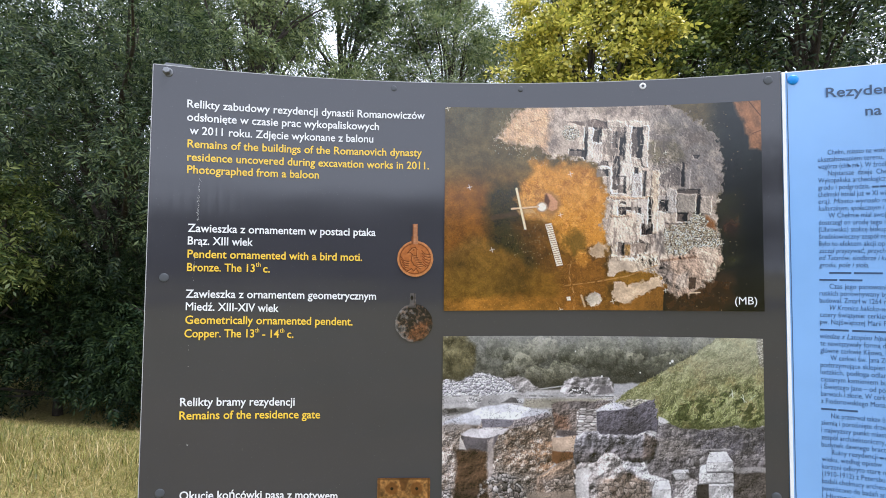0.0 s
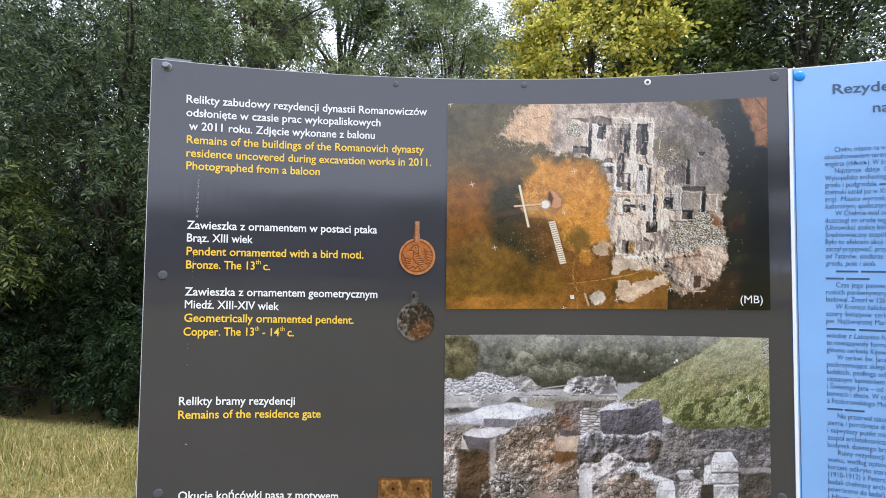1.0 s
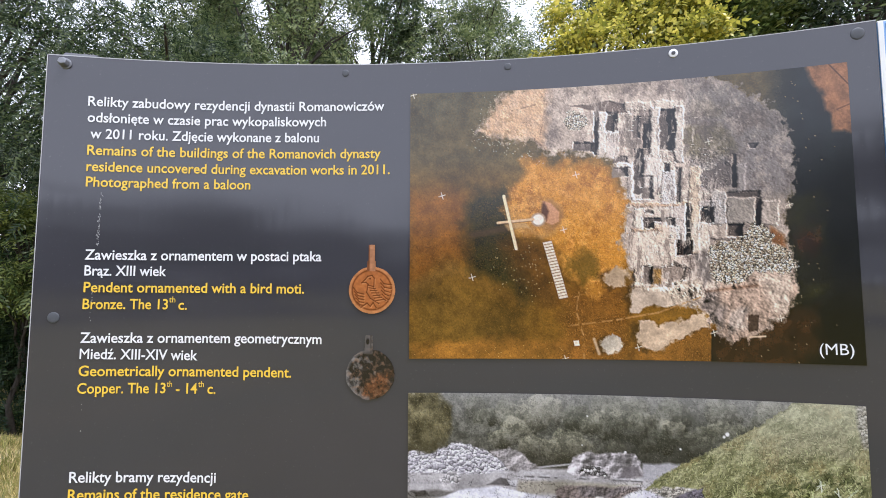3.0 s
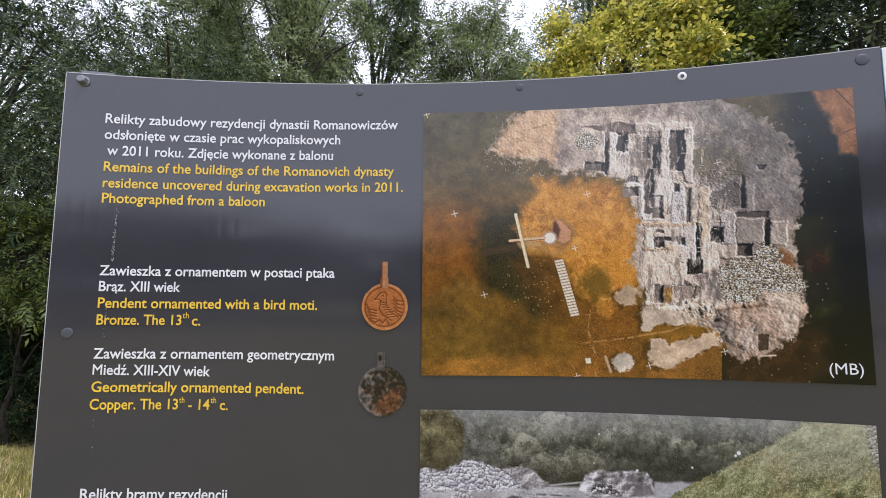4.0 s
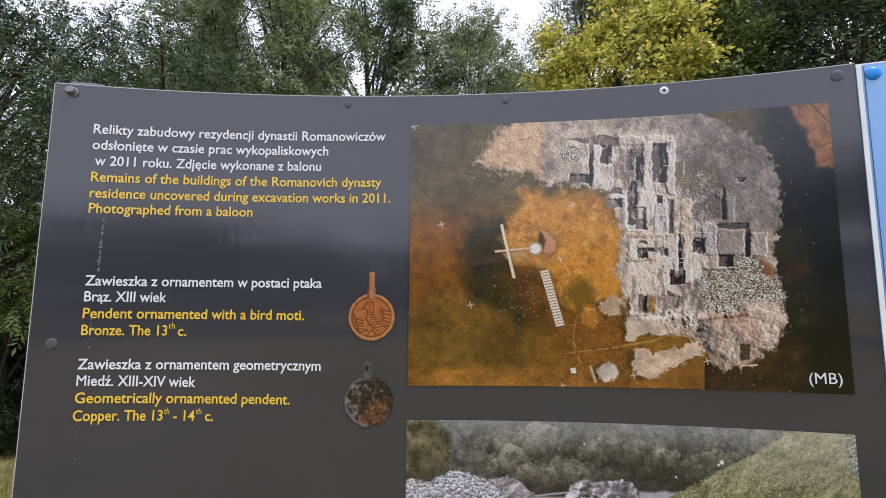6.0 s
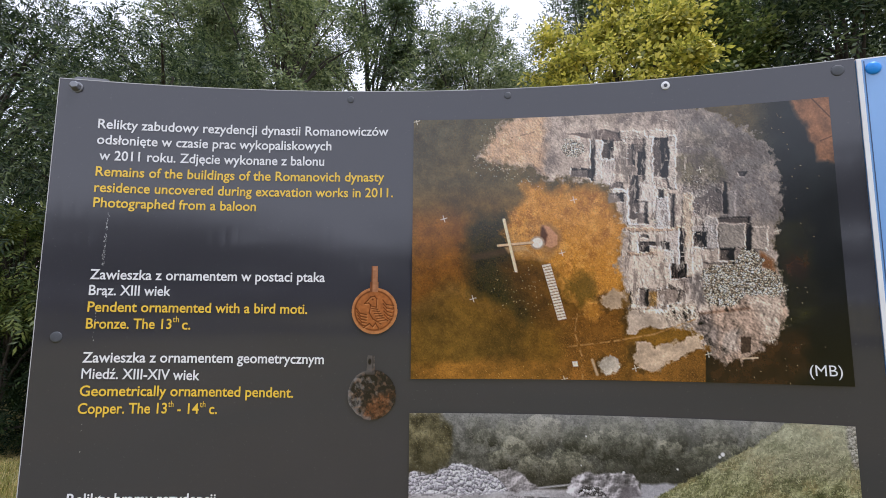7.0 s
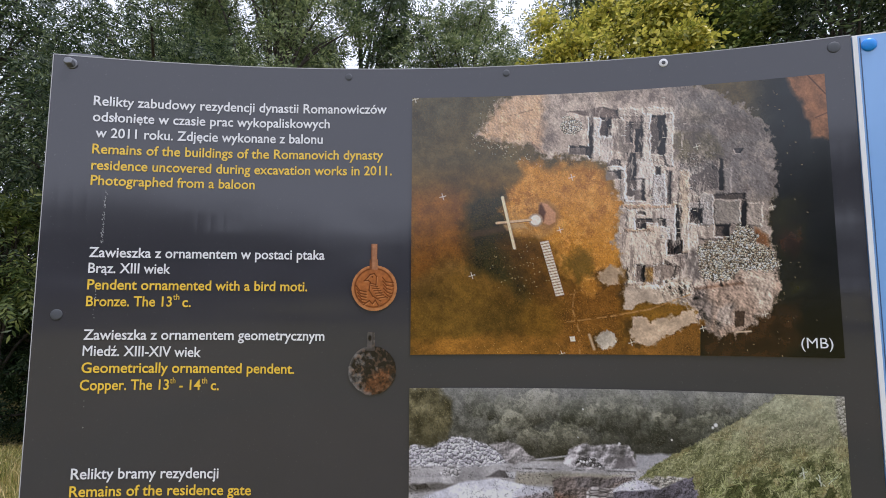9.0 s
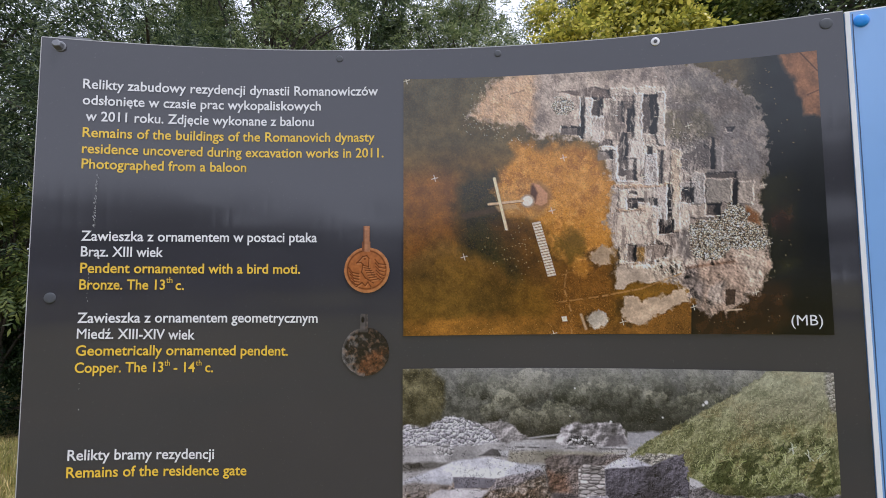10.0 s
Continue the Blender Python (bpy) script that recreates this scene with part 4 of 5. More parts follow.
    for x0, y0, x1, y1, tall, rgb in ((1051, 255, 1066, 331, 2, (214, 208, 206)), (1067, 289, 1088, 333, 1, (200, 194, 194)), (1066, 287, 1087, 293, 2, (226, 220, 216)), (1142, 248, 1158, 330, 3, (204, 198, 194)), (1185, 246, 1199, 340, 3, (196, 190, 186)), (1132, 330, 1162, 384, 1, (208, 203, 202)),
                                      (1150, 236, 1196, 249, 2, (206, 198, 192)), (1100, 238, 1142, 252, 2, (198, 190, 184)), (1084, 342, 1113, 349, 2, (222, 216, 212)), (1105, 346, 1113, 402, 2, (216, 210, 206)), (1112, 395, 1130, 406, 2, (226, 218, 212)), (1108, 411, 1212, 418, 2, (178, 154, 132)), (1210, 350, 1229, 500, 2, (206, 190, 172)),
                                      (1228, 409, 1264, 420, 2, (196, 192, 192)), (1250, 392, 1274, 448, 3, (184, 184, 188)), (1276, 405, 1324, 448, 2, (166, 162, 158)), (1335, 410, 1363, 452, 3, (192, 184, 178))):
        built(p.box(x0, y0, x1, y1, 3, 4), tall, rgb)
    for x0, y0, x1, y1, tall, rgb in ((1152, 450, 1178, 482, 1, (206, 186, 170)), (1178, 418, 1205, 480, 2, (196, 190, 190)), (1117, 420, 1133, 454, 2, (222, 212, 202)), (1112, 455, 1160, 460, 2, (176, 152, 130)), (1118, 524, 1133, 556, 3, (214, 202, 188)), (1163, 356, 1187, 412, 2, (186, 186, 192)), (1112, 462, 1190, 520, 0, (208, 197, 188)), (1292, 345, 1306, 392, 2, (182, 178, 180)), (1216, 446, 1246, 496, 1, (204, 196, 188))):
        built(p.box(x0, y0, x1, y1, 3, 4), tall, rgb)
    # strewn stones
    strew = np.clip(p.poly([(1205, 322), (1284, 318), (1284, 346), (1220, 356)], 8, 10) + 0.8 * p.poly([(1224, 372), (1276, 360), (1278, 446), (1250, 450), (1224, 410)], 8, 8) + 0.8 * p.poly([(1164, 330), (1190, 330), (1192, 410), (1178, 470), (1206, 480), (1180, 418), (1166, 400)], 5, 5) + 0.7 * p.poly([(1086, 238), (1136, 244), (1130, 275), (1098, 262)], 6, 8), 0, 1)
    p.dabs(strew, 42000, 1, 0, 90, (70, 66, 62), (238, 232, 226), 106, 0.6)
    H = H + strew * 2.4 * (fbm(X, Y, 3.4, 54, 2) - 0.5)
    patch = p.disc(1014, 269, 21, 16, 4, 8)
    p.stones(patch, 3.6, (120, 114, 104), (236, 228, 216), 33, 0.6)
    p.dabs(dig, 16000, 1, 0, 90, (116, 106, 100), (236, 228, 220), 11, 0.26)
    p.dabs(dig * band(fbm(X, Y, 14, 107), 0.5, 0.6), 3400, 1, 0, 90, (72, 64, 60), (110, 100, 94), 108, 0.6)
    for x0, y0, x1, y1 in ((950, 215, 966, 242), (962, 250, 952, 300), (938, 276, 950, 320), (905, 250, 945, 240), (945, 300, 968, 322)):
        p.lay(p.line(x0, y0, x1, y1, 1.4, 3) * band(fbm(X, Y, 5, 24), 0.45, 0.55), (110, 92, 78), 0.7)
    # heaps of spoil
    heaps = (([(1106, 572), (1114, 556), (1160, 556), (1236, 546), (1234, 578), (1200, 590), (1150, 590), (1116, 604)], (200, 188, 176), 5),
             ([(1122, 640), (1126, 614), (1146, 611), (1160, 624), (1200, 616), (1240, 603), (1248, 626), (1195, 650), (1150, 673), (1134, 662)], (212, 194, 174), 5),
             ([(1062, 646), (1078, 640), (1096, 648), (1098, 664), (1072, 674), (1062, 662)], (206, 202, 194), 4),
             ([(1064, 532), (1084, 520), (1106, 530), (1106, 552), (1084, 560), (1066, 552)], (186, 168, 146), 2))
    for k, (pts, c, tall) in enumerate(heaps):
        q = p.poly(pts, 5, 9, 12, 50 + k)
        p.lay(p.poly([(x - 7, y + 2) for x, y in pts], 9, 8, 12), (52, 42, 28), 0.55)
        p.lay(q, c, 0.95)
        p.shade(q, 16, 0.22, 80 + k, 3)
        H = H + tall * p.poly(pts, 16, 6, 12) * (0.3 + 2.6 * fbm(X, Y, 12, 55 + k, 4))
    mound = p.poly([(1230, 590), (1240, 560), (1300, 548), (1335, 530), (1392, 538), (1398, 565), (1388, 602), (1360, 614), (1336, 640), (1290, 652), (1262, 630)], 12, 14, 10)
    p.lay(mound, (176, 158, 146), 0.95)
    p.lay(mound * p.poly([(1225, 560), (1262, 556), (1275, 610), (1262, 640), (1230, 600)], 14, 10), (134, 128, 128), 0.75)
    p.lay(mound * p.poly([(1330, 532), (1390, 538), (1385, 600), (1352, 604), (1345, 560)], 12, 12), (204, 192, 182), 0.75)
    p.lay(mound * p.poly([(1280, 600), (1310, 596), (1312, 630), (1284, 640)], 10, 10), (196, 188, 184), 0.7)
    p.lay(mound * p.line(1236, 566, 1330, 556, 5, 5), (108, 84, 68), 0.7)
    flank = p.poly([(1230, 590), (1240, 560), (1300, 548), (1335, 530), (1392, 538), (1398, 565), (1388, 602), (1360, 614), (1336, 640), (1290, 652), (1262, 630)], 34, 12, 14)
    H = H + flank * (17 * fbm(X + 0.6 * Y, Y, 26, 58, 4, 0.45) + 2 * fbm(X, Y, 6, 59, 2))
    p.lay(p.poly([(1222, 500), (1248, 486), (1252, 545), (1236, 560), (1226, 530)], 9, 8), (108, 104, 104), 0.85)
    pile = p.poly([(1250, 484), (1300, 472), (1322, 446), (1350, 458), (1354, 482), (1380, 492), (1398, 522), (1382, 536), (1330, 530), (1300, 554), (1258, 552), (1246, 520)], 5, 9, 10)
    p.stones(pile, 3.9, (88, 78, 66), (244, 236, 216), 91, 0.75)
    p.dabs(pile, 22000, 1, 0, 90, (236, 228, 212), (255, 250, 238), 92, 0.45)
    p.dabs(pile, 26000, 1, 0, 90, (40, 34, 28), (80, 68, 56), 93, 0.6)
    p.low_sun(np.clip(dig + mound + pile, 0, 1), H, 0.10, 0.68, 12)
    core = dig * p.poly([(990, 230), (1200, 230), (1270, 400), (1250, 540), (1100, 610), (1105, 400), (1050, 330)], 40, 20)
    p.dabs(core * band(fbm(X, Y, 9, 111, 3), 0.48, 0.62), 2200, 4, 84, 6, (60, 52, 50), (110, 98, 92), 112, 0.45)
    p.dabs(core * band(fbm(X, Y, 9, 113, 3), 0.48, 0.62), 1600, 4, 2, 6, (226, 218, 210), (250, 244, 238), 114, 0.5)
    east = dig * band(X, 1185, 1260) * band(Y, 470, 400)
    p.C = p.C * (1 - 0.17 * east + 0.10 * core)[..., None]
    p.lay(core * band(fbm(X, 0.35 * Y, 7, 115, 4, 0.7), 0.54, 0.70), (238, 231, 226), 0.55)
    p.lay(core * band(fbm(X, 0.35 * Y, 8, 116, 4, 0.7), 0.56, 0.72), (96, 88, 86), 0.5)
    p.lay(p.box(1316, 608, 1334, 636, 3, 3), (44, 32, 26), 0.75)
    p.lay(p.line(1318, 646, 1346, 645, 3, 2), (214, 196, 176), 0.9)
    # tracks and sticks
    for x0, y0, x1, y1, w in ((1008, 624, 1090, 614, 2), (1090, 614, 1160, 602, 3), (1160, 602, 1232, 576, 2.5), (1022, 566, 1018, 600, 2), (1018, 600, 1030, 640, 2.5), (1030, 640, 1032, 682, 2.5), (1014, 574, 1034, 566, 1.6)):
        p.lay(p.line(x0, y0, x1, y1, w, 3) * band(fbm(X, Y, 6, 25), 0.34, 0.5), (190, 152, 100), 0.75)
    p.lay(p.line(1049, 648, 1058, 674, 5, 3), (196, 176, 150), 0.85)
    p.lay(p.poly([(1013, 651), (1022, 650), (1024, 659), (1015, 660)], 1.5), (232, 222, 206))
    # round plinth and its rock, the great cross with its long shade, and the boardwalk
    p.lay(p.line(838, 464, 905, 451, 11, 6), (86, 70, 54), 0.75)
    p.lay(p.disc(973, 430, 20, 25, 9, 5), (150, 116, 78), 0.75)
    p.lay(p.poly([(960, 407), (974, 410), (986, 425), (987, 440), (976, 446), (964, 440), (968, 424)], 3, 3), (196, 152, 120))
    p.lay(p.poly([(958, 412), (962, 408), (970, 424), (966, 440), (956, 436)], 4, 2), (84, 56, 42), 0.85)
    p.lay(p.disc(951, 438, 13, 12, 3), (176, 158, 140))
    p.lay(p.disc(951, 438, 9.5, 9, 2), (238, 230, 226))
    p.lay(p.poly([(895, 445), (930, 443), (938, 452), (900, 456)], 5, 4), (186, 158, 116), 0.8)
    p.lay(p.line(881, 443, 942, 437.5, 4.6, 1.5), (210, 186, 156))
    p.lay(p.line(881, 445.4, 942, 440, 1.2, 1.5), (110, 84, 60), 0.8)
    p.lay(p.line(891.5, 397, 913, 488, 5.6, 1.5), (232, 216, 186))
    p.lay(p.line(894, 397, 915.5, 488, 1.0, 1.4), (150, 126, 98), 0.8)
    way = p.poly([(959, 478), (974, 475), (1003, 574), (988, 577)], 1.5)
    p.lay(way, (226, 212, 198))
    p.lay(way * (np.sin((Y + 0.2 * X) * 2 * math.pi / 5.3) > 0.35), (150, 122, 98), 0.7)
    for x, y in ((784, 395), (1016, 361), (836, 538), (995, 456), (999, 682), (1126, 663), (1242, 307), (1159, 398), (1382, 417), (1395, 525), (1372, 614), (1257, 638), (735, 221)):
        p.lay(p.line(x - 5.5, y + 1.5, x + 5.5, y - 1.5, 1.2, 1.2), (226, 220, 206), 0.85)
        p.lay(p.line(x - 1.5, y - 5.5, x + 1.5, y + 5.5, 1.2, 1.2), (226, 220, 206), 0.85)
    p.grain(one, 0.035, 3)
    p.contrast(1.10, 108)
    p.sharpen(1.1)
    p.tint(1.05, 1.0, 0.95)
    return p.put("aerial_photograph", -0.0545, 0.592, 1.8660, 1.8630, 1.4246, 1.4350, grey, "printed aerial photograph of a pale excavation beside ochre grass", 0.0016)


def gate_photo():
    """Stone remains of a gate in an open cut, with a grassy mound and a hazy wood behind."""
    p = Picture(560, 360, warp=(((783.9, -3.0, -0.1), (535.5, 9.4, 0.2), (-13.6, -0.9, 0.0), (44.4, 1.7, 0.1)),
                                ((595.6, 347.4, 6.2), (-5.6, -5.6, -0.2), (9.0, 25.5, 0.8), (0.9, 3.7, 0.2))))
    X, Y = p.X, p.Y
    one = np.ones(X.shape)
    band = lambda v, lo, hi: np.clip((v - lo) / (hi - lo), 0, 1)
    p.lay(one, (146, 136, 130))
    # hazy wood: crowns with leafy clumps, dim below
    wood = band(Y, 696, 690)
    p.lay(wood, (92, 92, 82))
    p.crowns(wood, 64, 790, 1260, 600, 668, 19, (54, 56, 44), (132, 129, 106), 15, 4)
    leafy = fbm(X, Y, 10, 24, 5, 0.75)
    p.lay(wood * band(leafy, 0.50, 0.68), (172, 170, 152), 0.42)
    p.lay(wood * band(leafy, 0.50, 0.34), (44, 46, 40), 0.48)
    p.lay(wood, (150, 150, 142), 0.15)
    p.lay(wood * band(Y, 636, 592), (182, 181, 176), 0.6)
    p.lay(wood * band(Y, 645, 690), (48, 45, 36), 0.6)
    p.lay(wood * p.poly([(1040, 630), (1190, 640), (1170, 690), (1040, 690)], 22, 10), (54, 56, 52), 0.5)
    for x0, y0, x1, y1 in ((1094, 655, 1088, 618), (1090, 640, 1104, 622), (1122, 660, 1116, 632), (1086, 690, 1094, 655), (960, 690, 956, 660), (1010, 690, 1016, 655)):
        p.lay(wood * p.line(x0, y0, x1, y1, 1.4, 3), (44, 42, 40), 0.35)
    olive = p.poly([(780, 590), (822, 592), (838, 612), (840, 640), (828, 668), (780, 678)], 8, 9, 12)
    p.lay(olive, (112, 104, 70), 0.85)
    p.shade(olive, 16, 0.7, 78, 5)
    p.dabs(olive, 60000, 1, 0, 90, (50, 46, 28), (176, 164, 116), 77, 0.35)
    p.lay(olive * band(Y, 635, 675), (42, 40, 30), 0.6)
    p.dabs(wood, 60000, 1, 0, 90, (48, 48, 42), (168, 166, 148), 16, 0.2)
    for x, y, r in ((1190, 640, 2.2), (1186, 643, 1.5), (1133, 660, 0.9), (1065, 666, 1.1), (1011, 659, 1.0), (1018, 622, 0.7)):
        p.lay(p.disc(x, y, r, r, 1.6, 1.2), (236, 236, 234))
    # level ground between
    flat = band(Y, 688, 692)
    p.lay(flat, (182, 178, 174))
    p.shade(flat, 22, 0.14, 20)
    p.lay(p.poly([(955, 688), (1000, 682), (1000, 684), (955, 690)], 2), (200, 198, 198), 0.8)
    p.lay(p.poly([(1085, 680), (1135, 678), (1110, 700), (1085, 700)], 4, 3), (176, 174, 174))
    h1 = p.poly([(780, 680), (786, 672), (815, 673), (838, 664), (852, 660), (866, 661), (885, 668), (905, 680), (920, 692), (895, 698), (780, 700)], 3, 5, 9)
    p.stones(h1, 4.4, (132, 128, 132), (226, 223, 226), 22, 0.22)
    p.dabs(h1, 14400, 1, 20, 60, (220, 217, 220), (246, 244, 246), 23, 0.5)
    p.dabs(h1, 10800, 1, 0, 90, (80, 76, 78), (120, 114, 114), 28, 0.5)
    h2 = p.poly([(893, 668), (915, 666), (932, 670), (945, 682), (958, 691), (920, 696), (906, 682)], 3, 4, 8)
    p.lay(h2, (158, 152, 148))
    p.bumps(h2, 5, 1.0, 29)
    h3 = p.poly([(991, 692), (998, 676), (1017, 665), (1034, 669), (1056, 666), (1076, 668), (1085, 680), (1086, 696), (1060, 700), (1000, 699)], 3, 4, 9)
    p.lay(h3, (172, 166, 164))
    p.bumps(h3, 9, 1.5, 23)
    p.stones(p.poly([(1004, 696), (1012, 684), (1034, 686), (1046, 698)], 3, 3), 4.2, (70, 66, 66), (190, 186, 184), 25, 0.6)
    p.lay(p.poly([(1056, 698), (1064, 686), (1080, 685), (1086, 697)], 4, 4), (112, 106, 108), 0.8)
    for x0, y0, x1, y1, g in ((783, 702, 850, 701, 108), (930, 701, 1085, 702, 96), (940, 704, 1100, 707, 202), (860, 697, 960, 696, 206), (960, 699, 1085, 700, 204), (783, 714, 880, 712, 160)):
        p.lay(p.line(x0, y0, x1, y1, 2.0, 2) * band(fbm(X, Y, 9, 26), 0.36, 0.5), (g, g - 2, g - 4), 0.75)
    p.stones(p.poly([(822, 712), (834, 703), (856, 704), (852, 712)], 3, 3), 5, (150, 146, 142), (214, 210, 206), 27, 0.4)
    p.lay(p.poly([(888, 713), (905, 704), (918, 706), (926, 714)], 2.5, 2), (92, 88, 88), 0.9)
    p.lay(p.poly([(914, 706), (927, 706), (926, 714), (918, 713)], 2), (216, 214, 212), 0.8)
    p.lay(p.poly([(930, 706), (1085, 706), (1010, 722), (925, 722)], 5, 3), (160, 152, 130), 0.8)
    p.lay(p.poly([(780, 726), (820, 722), (866, 722), (805, 735), (780, 737)], 4, 4), (112, 108, 102), 0.9)
    p.lay(p.poly([(790, 727), (805, 723), (812, 730), (794, 732)], 2, 2), (74, 70, 68), 0.8)
    # near bank: mottled earth, ledges and the brown pit
    bank = p.poly([(780, 750), (860, 748), (975, 734), (984, 760), (980, 822), (955, 842), (950, 990), (780, 990)], 3, 4)
    p.lay(bank, (130, 118, 108))
    p.lay(bank * p.poly([(890, 770), (970, 745), (984, 790), (960, 840), (900, 830)], 16, 12), (132, 108, 88), 0.75)
    p.lay(bank * p.poly([(945, 790), (985, 780), (980, 824), (950, 838)], 9, 8), (150, 112, 80), 0.7)
    p.lay(bank * band(X, 812, 800), (170, 158, 150), 0.8)
    p.lay(bank * band(fbm(X, Y, 13, 30, 5, 0.75), 0.46, 0.70), (98, 80, 66), 0.7)
    p.lay(bank * band(fbm(X, Y, 8, 31, 4, 0.75), 0.48, 0.70), (196, 182, 168), 0.7)
    p.bumps(bank, 4.5, 1.5, 32)
    p.dabs(bank, 54000, 1, 0, 90, (80, 62, 48), (212, 194, 172), 33, 0.4)
    p.lay(p.poly([(780, 750), (852, 721), (900, 715), (968, 726), (974, 735), (955, 742), (912, 743), (853, 742), (850, 752), (780, 754)], 3, 2.5), (220, 219, 224))
    p.shade(p.poly([(780, 750), (852, 721), (900, 715), (968, 726), (853, 742), (780, 754)], 4), 22, 0.24, 34, 5)
    p.lay(p.poly([(780, 752), (850, 750), (820, 762), (780, 764)], 5, 5), (168, 158, 150), 0.8)
    edge = p.poly([(908, 744), (966, 730), (978, 736), (940, 750), (905, 758)], 3, 4)
    p.lay(edge, (150, 140, 140), 0.9)
    p.bumps(edge, 4, 1.2, 35)
    p.lay(p.poly([(853, 742), (912, 743), (902, 756), (853, 758)], 2.5, 2), (118, 114, 122), 0.95)
    p.lay(p.poly([(815, 769), (836, 757), (902, 758), (892, 768), (862, 776), (822, 773)], 3, 3), (206, 199, 198))
    p.lay(p.poly([(817, 773), (862, 776), (884, 768), (868, 800), (822, 797)], 3, 3), (100, 94, 98), 0.92)
    face = p.poly([(862, 780), (872, 772), (872, 850), (860, 850)], 4, 4)
    p.lay(face, (186, 172, 162), 0.8)
    pit = p.poly([(806, 797), (862, 798), (863, 852), (850, 990), (798, 990), (804, 850)], 6, 6, 14)
    p.lay(pit, (92, 68, 50), 0.95)
    p.lay(pit * band(Y, 845, 875), (66, 52, 44), 0.75)
    p.lay(pit * band(Y, 812, 796), (70, 56, 48), 0.7)
    p.bumps(pit, 7, 0.8, 36)
    p.dabs(pit, 15000, 1, 0, 90, (60, 42, 28), (140, 104, 70), 37, 0.35)
    p.lay(p.poly([(814, 771), (825, 796), (812, 796)], 2, 1), (200, 190, 180))
    p.stones(p.poly([(846, 856), (880, 836), (915, 842), (930, 868), (936, 990), (838, 990)], 5, 7) * band(fbm(X, Y, 10, 138, 3), 0.34, 0.5), 8, (92, 84, 80), (200, 192, 186), 38, 0.6)
    p.stones(p.poly([(780, 870), (796, 860), (800, 990), (780, 990)], 4, 4), 8, (130, 120, 114), (216, 208, 204), 39, 0.5)
    # the far cut, its wall of flat stones and the dark slab
    cut = p.poly([(975, 716), (990, 711), (1085, 710), (1060, 724), (1022, 728), (1022, 778), (984, 772), (978, 740)], 3, 3)
    p.lay(cut, (118, 106, 100))
    p.lay(cut * p.poly([(980, 730), (1005, 735), (1008, 760), (984, 760)], 8, 7), (146, 106, 84), 0.7)
    p.lay(cut * p.poly([(1005, 712), (1085, 710), (1030, 726), (1008, 726)], 5, 4), (104, 98, 98), 0.7)
    p.bumps(cut, 5, 1.1, 40)
    p.lay(cut * p.poly([(985, 762), (1022, 764), (1022, 780), (985, 776)], 4, 4), (92, 84, 86), 0.8)
    wall = p.poly([(1019, 768), (1020, 730), (1028, 722), (1056, 724), (1055, 766)], 2, 2)
    e2, t2, _, o2 = cells(X * 0.33 + 0.05 * Y, Y, 4.4, 35)
    p.lay(wall, (190, 182, 176))
    p.C = p.C * (1 + wall * (0.35 * (t2 - 0.5) - 0.45 * np.clip(o2 * 1.6, 0, 1)))[..., None]
    p.lay(wall * (1 - e2), (84, 76, 72), 0.6)
    slab = p.poly([(1056, 729), (1115, 722), (1163, 702), (1167, 766), (1150, 762), (1132, 774), (1056, 770)], 2.5, 2.5)
    p.lay(slab, (104, 99, 108))
    p.lay(slab * band(Y, 740, 768), (80, 76, 84), 0.6)
    p.bumps(slab, 3.4, 0.9, 36)
    p.dabs(slab, 15600, 1, 0, 90, (60, 58, 66), (150, 144, 150), 46, 0.4)
    p.lay(p.poly([(1055, 729), (1072, 717), (1092, 713), (1112, 716), (1116, 722), (1085, 727)], 2.5, 2.5), (214, 211, 218))
    strip = p.poly([(1090, 712), (1130, 692), (1162, 694), (1160, 704), (1116, 720)], 3, 4)
    p.lay(strip, (170, 164, 150))
    p.bumps(strip, 3, 1.4, 41)
    # sand blocks and slope in the cut
    p.lay(p.poly([(978, 776), (1018, 772), (1016, 800), (978, 799)], 3, 3), (192, 166, 140))
    p.lay(p.poly([(978, 799), (1016, 801), (1014, 813), (984, 822), (976, 816)], 3, 3), (134, 92, 58))
    slope = p.poly([(948, 846), (985, 822), (1012, 812), (1024, 832), (1022, 990), (940, 990)], 4, 5)
    p.lay(slope, (138, 118, 102))
    p.lay(slope * p.poly([(946, 848), (985, 820), (1014, 812), (1000, 830), (965, 842)], 4, 4), (186, 154, 126), 0.9)
    p.bumps(slope, 5, 1.2, 42)
    p.stones(slope * p.poly([(955, 850), (1022, 838), (1022, 870), (965, 872)], 6, 6) * 0.75, 7, (96, 84, 76), (178, 164, 152), 43, 0.55)
    p.lay(p.poly([(890, 874), (1022, 870), (1022, 990), (890, 990)], 5, 6) * band(X, 925, 940), (168, 150, 132), 0.8)
    # grassy mound
    hill = p.poly([(1088, 712), (1130, 680), (1200, 644), (1282, 594), (1360, 594), (1360, 752), (1320, 762), (1308, 753), (1270, 758), (1250, 762), (1205, 758), (1178, 748), (1166, 742), (1160, 706), (1124, 706)], 3, 5, 9)
    p.lay(hill, (130, 130, 84))
    p.lay(hill * band(Y, 690, 610), (164, 162, 124), 0.9)
    p.lay(hill * band(Y, 700, 745), (106, 114, 56), 0.7)
    tuft = fbm(X + 0.9 * Y, 0.6 * Y - 0.3 * X, 11, 39, 4, 0.6)
    p.lay(hill * band(tuft, 0.48, 0.70), (186, 184, 136), 0.5)
    p.lay(hill * band(tuft, 0.50, 0.30), (84, 88, 54), 0.6)
    p.lay(hill * band(fbm(X, Y, 26, 47), 0.54, 0.66), (150, 132, 84), 0.45)
    p.lay(hill * p.poly([(1230, 640), (1340, 620), (1345, 660), (1240, 672)], 22, 16), (136, 128, 100), 0.5)
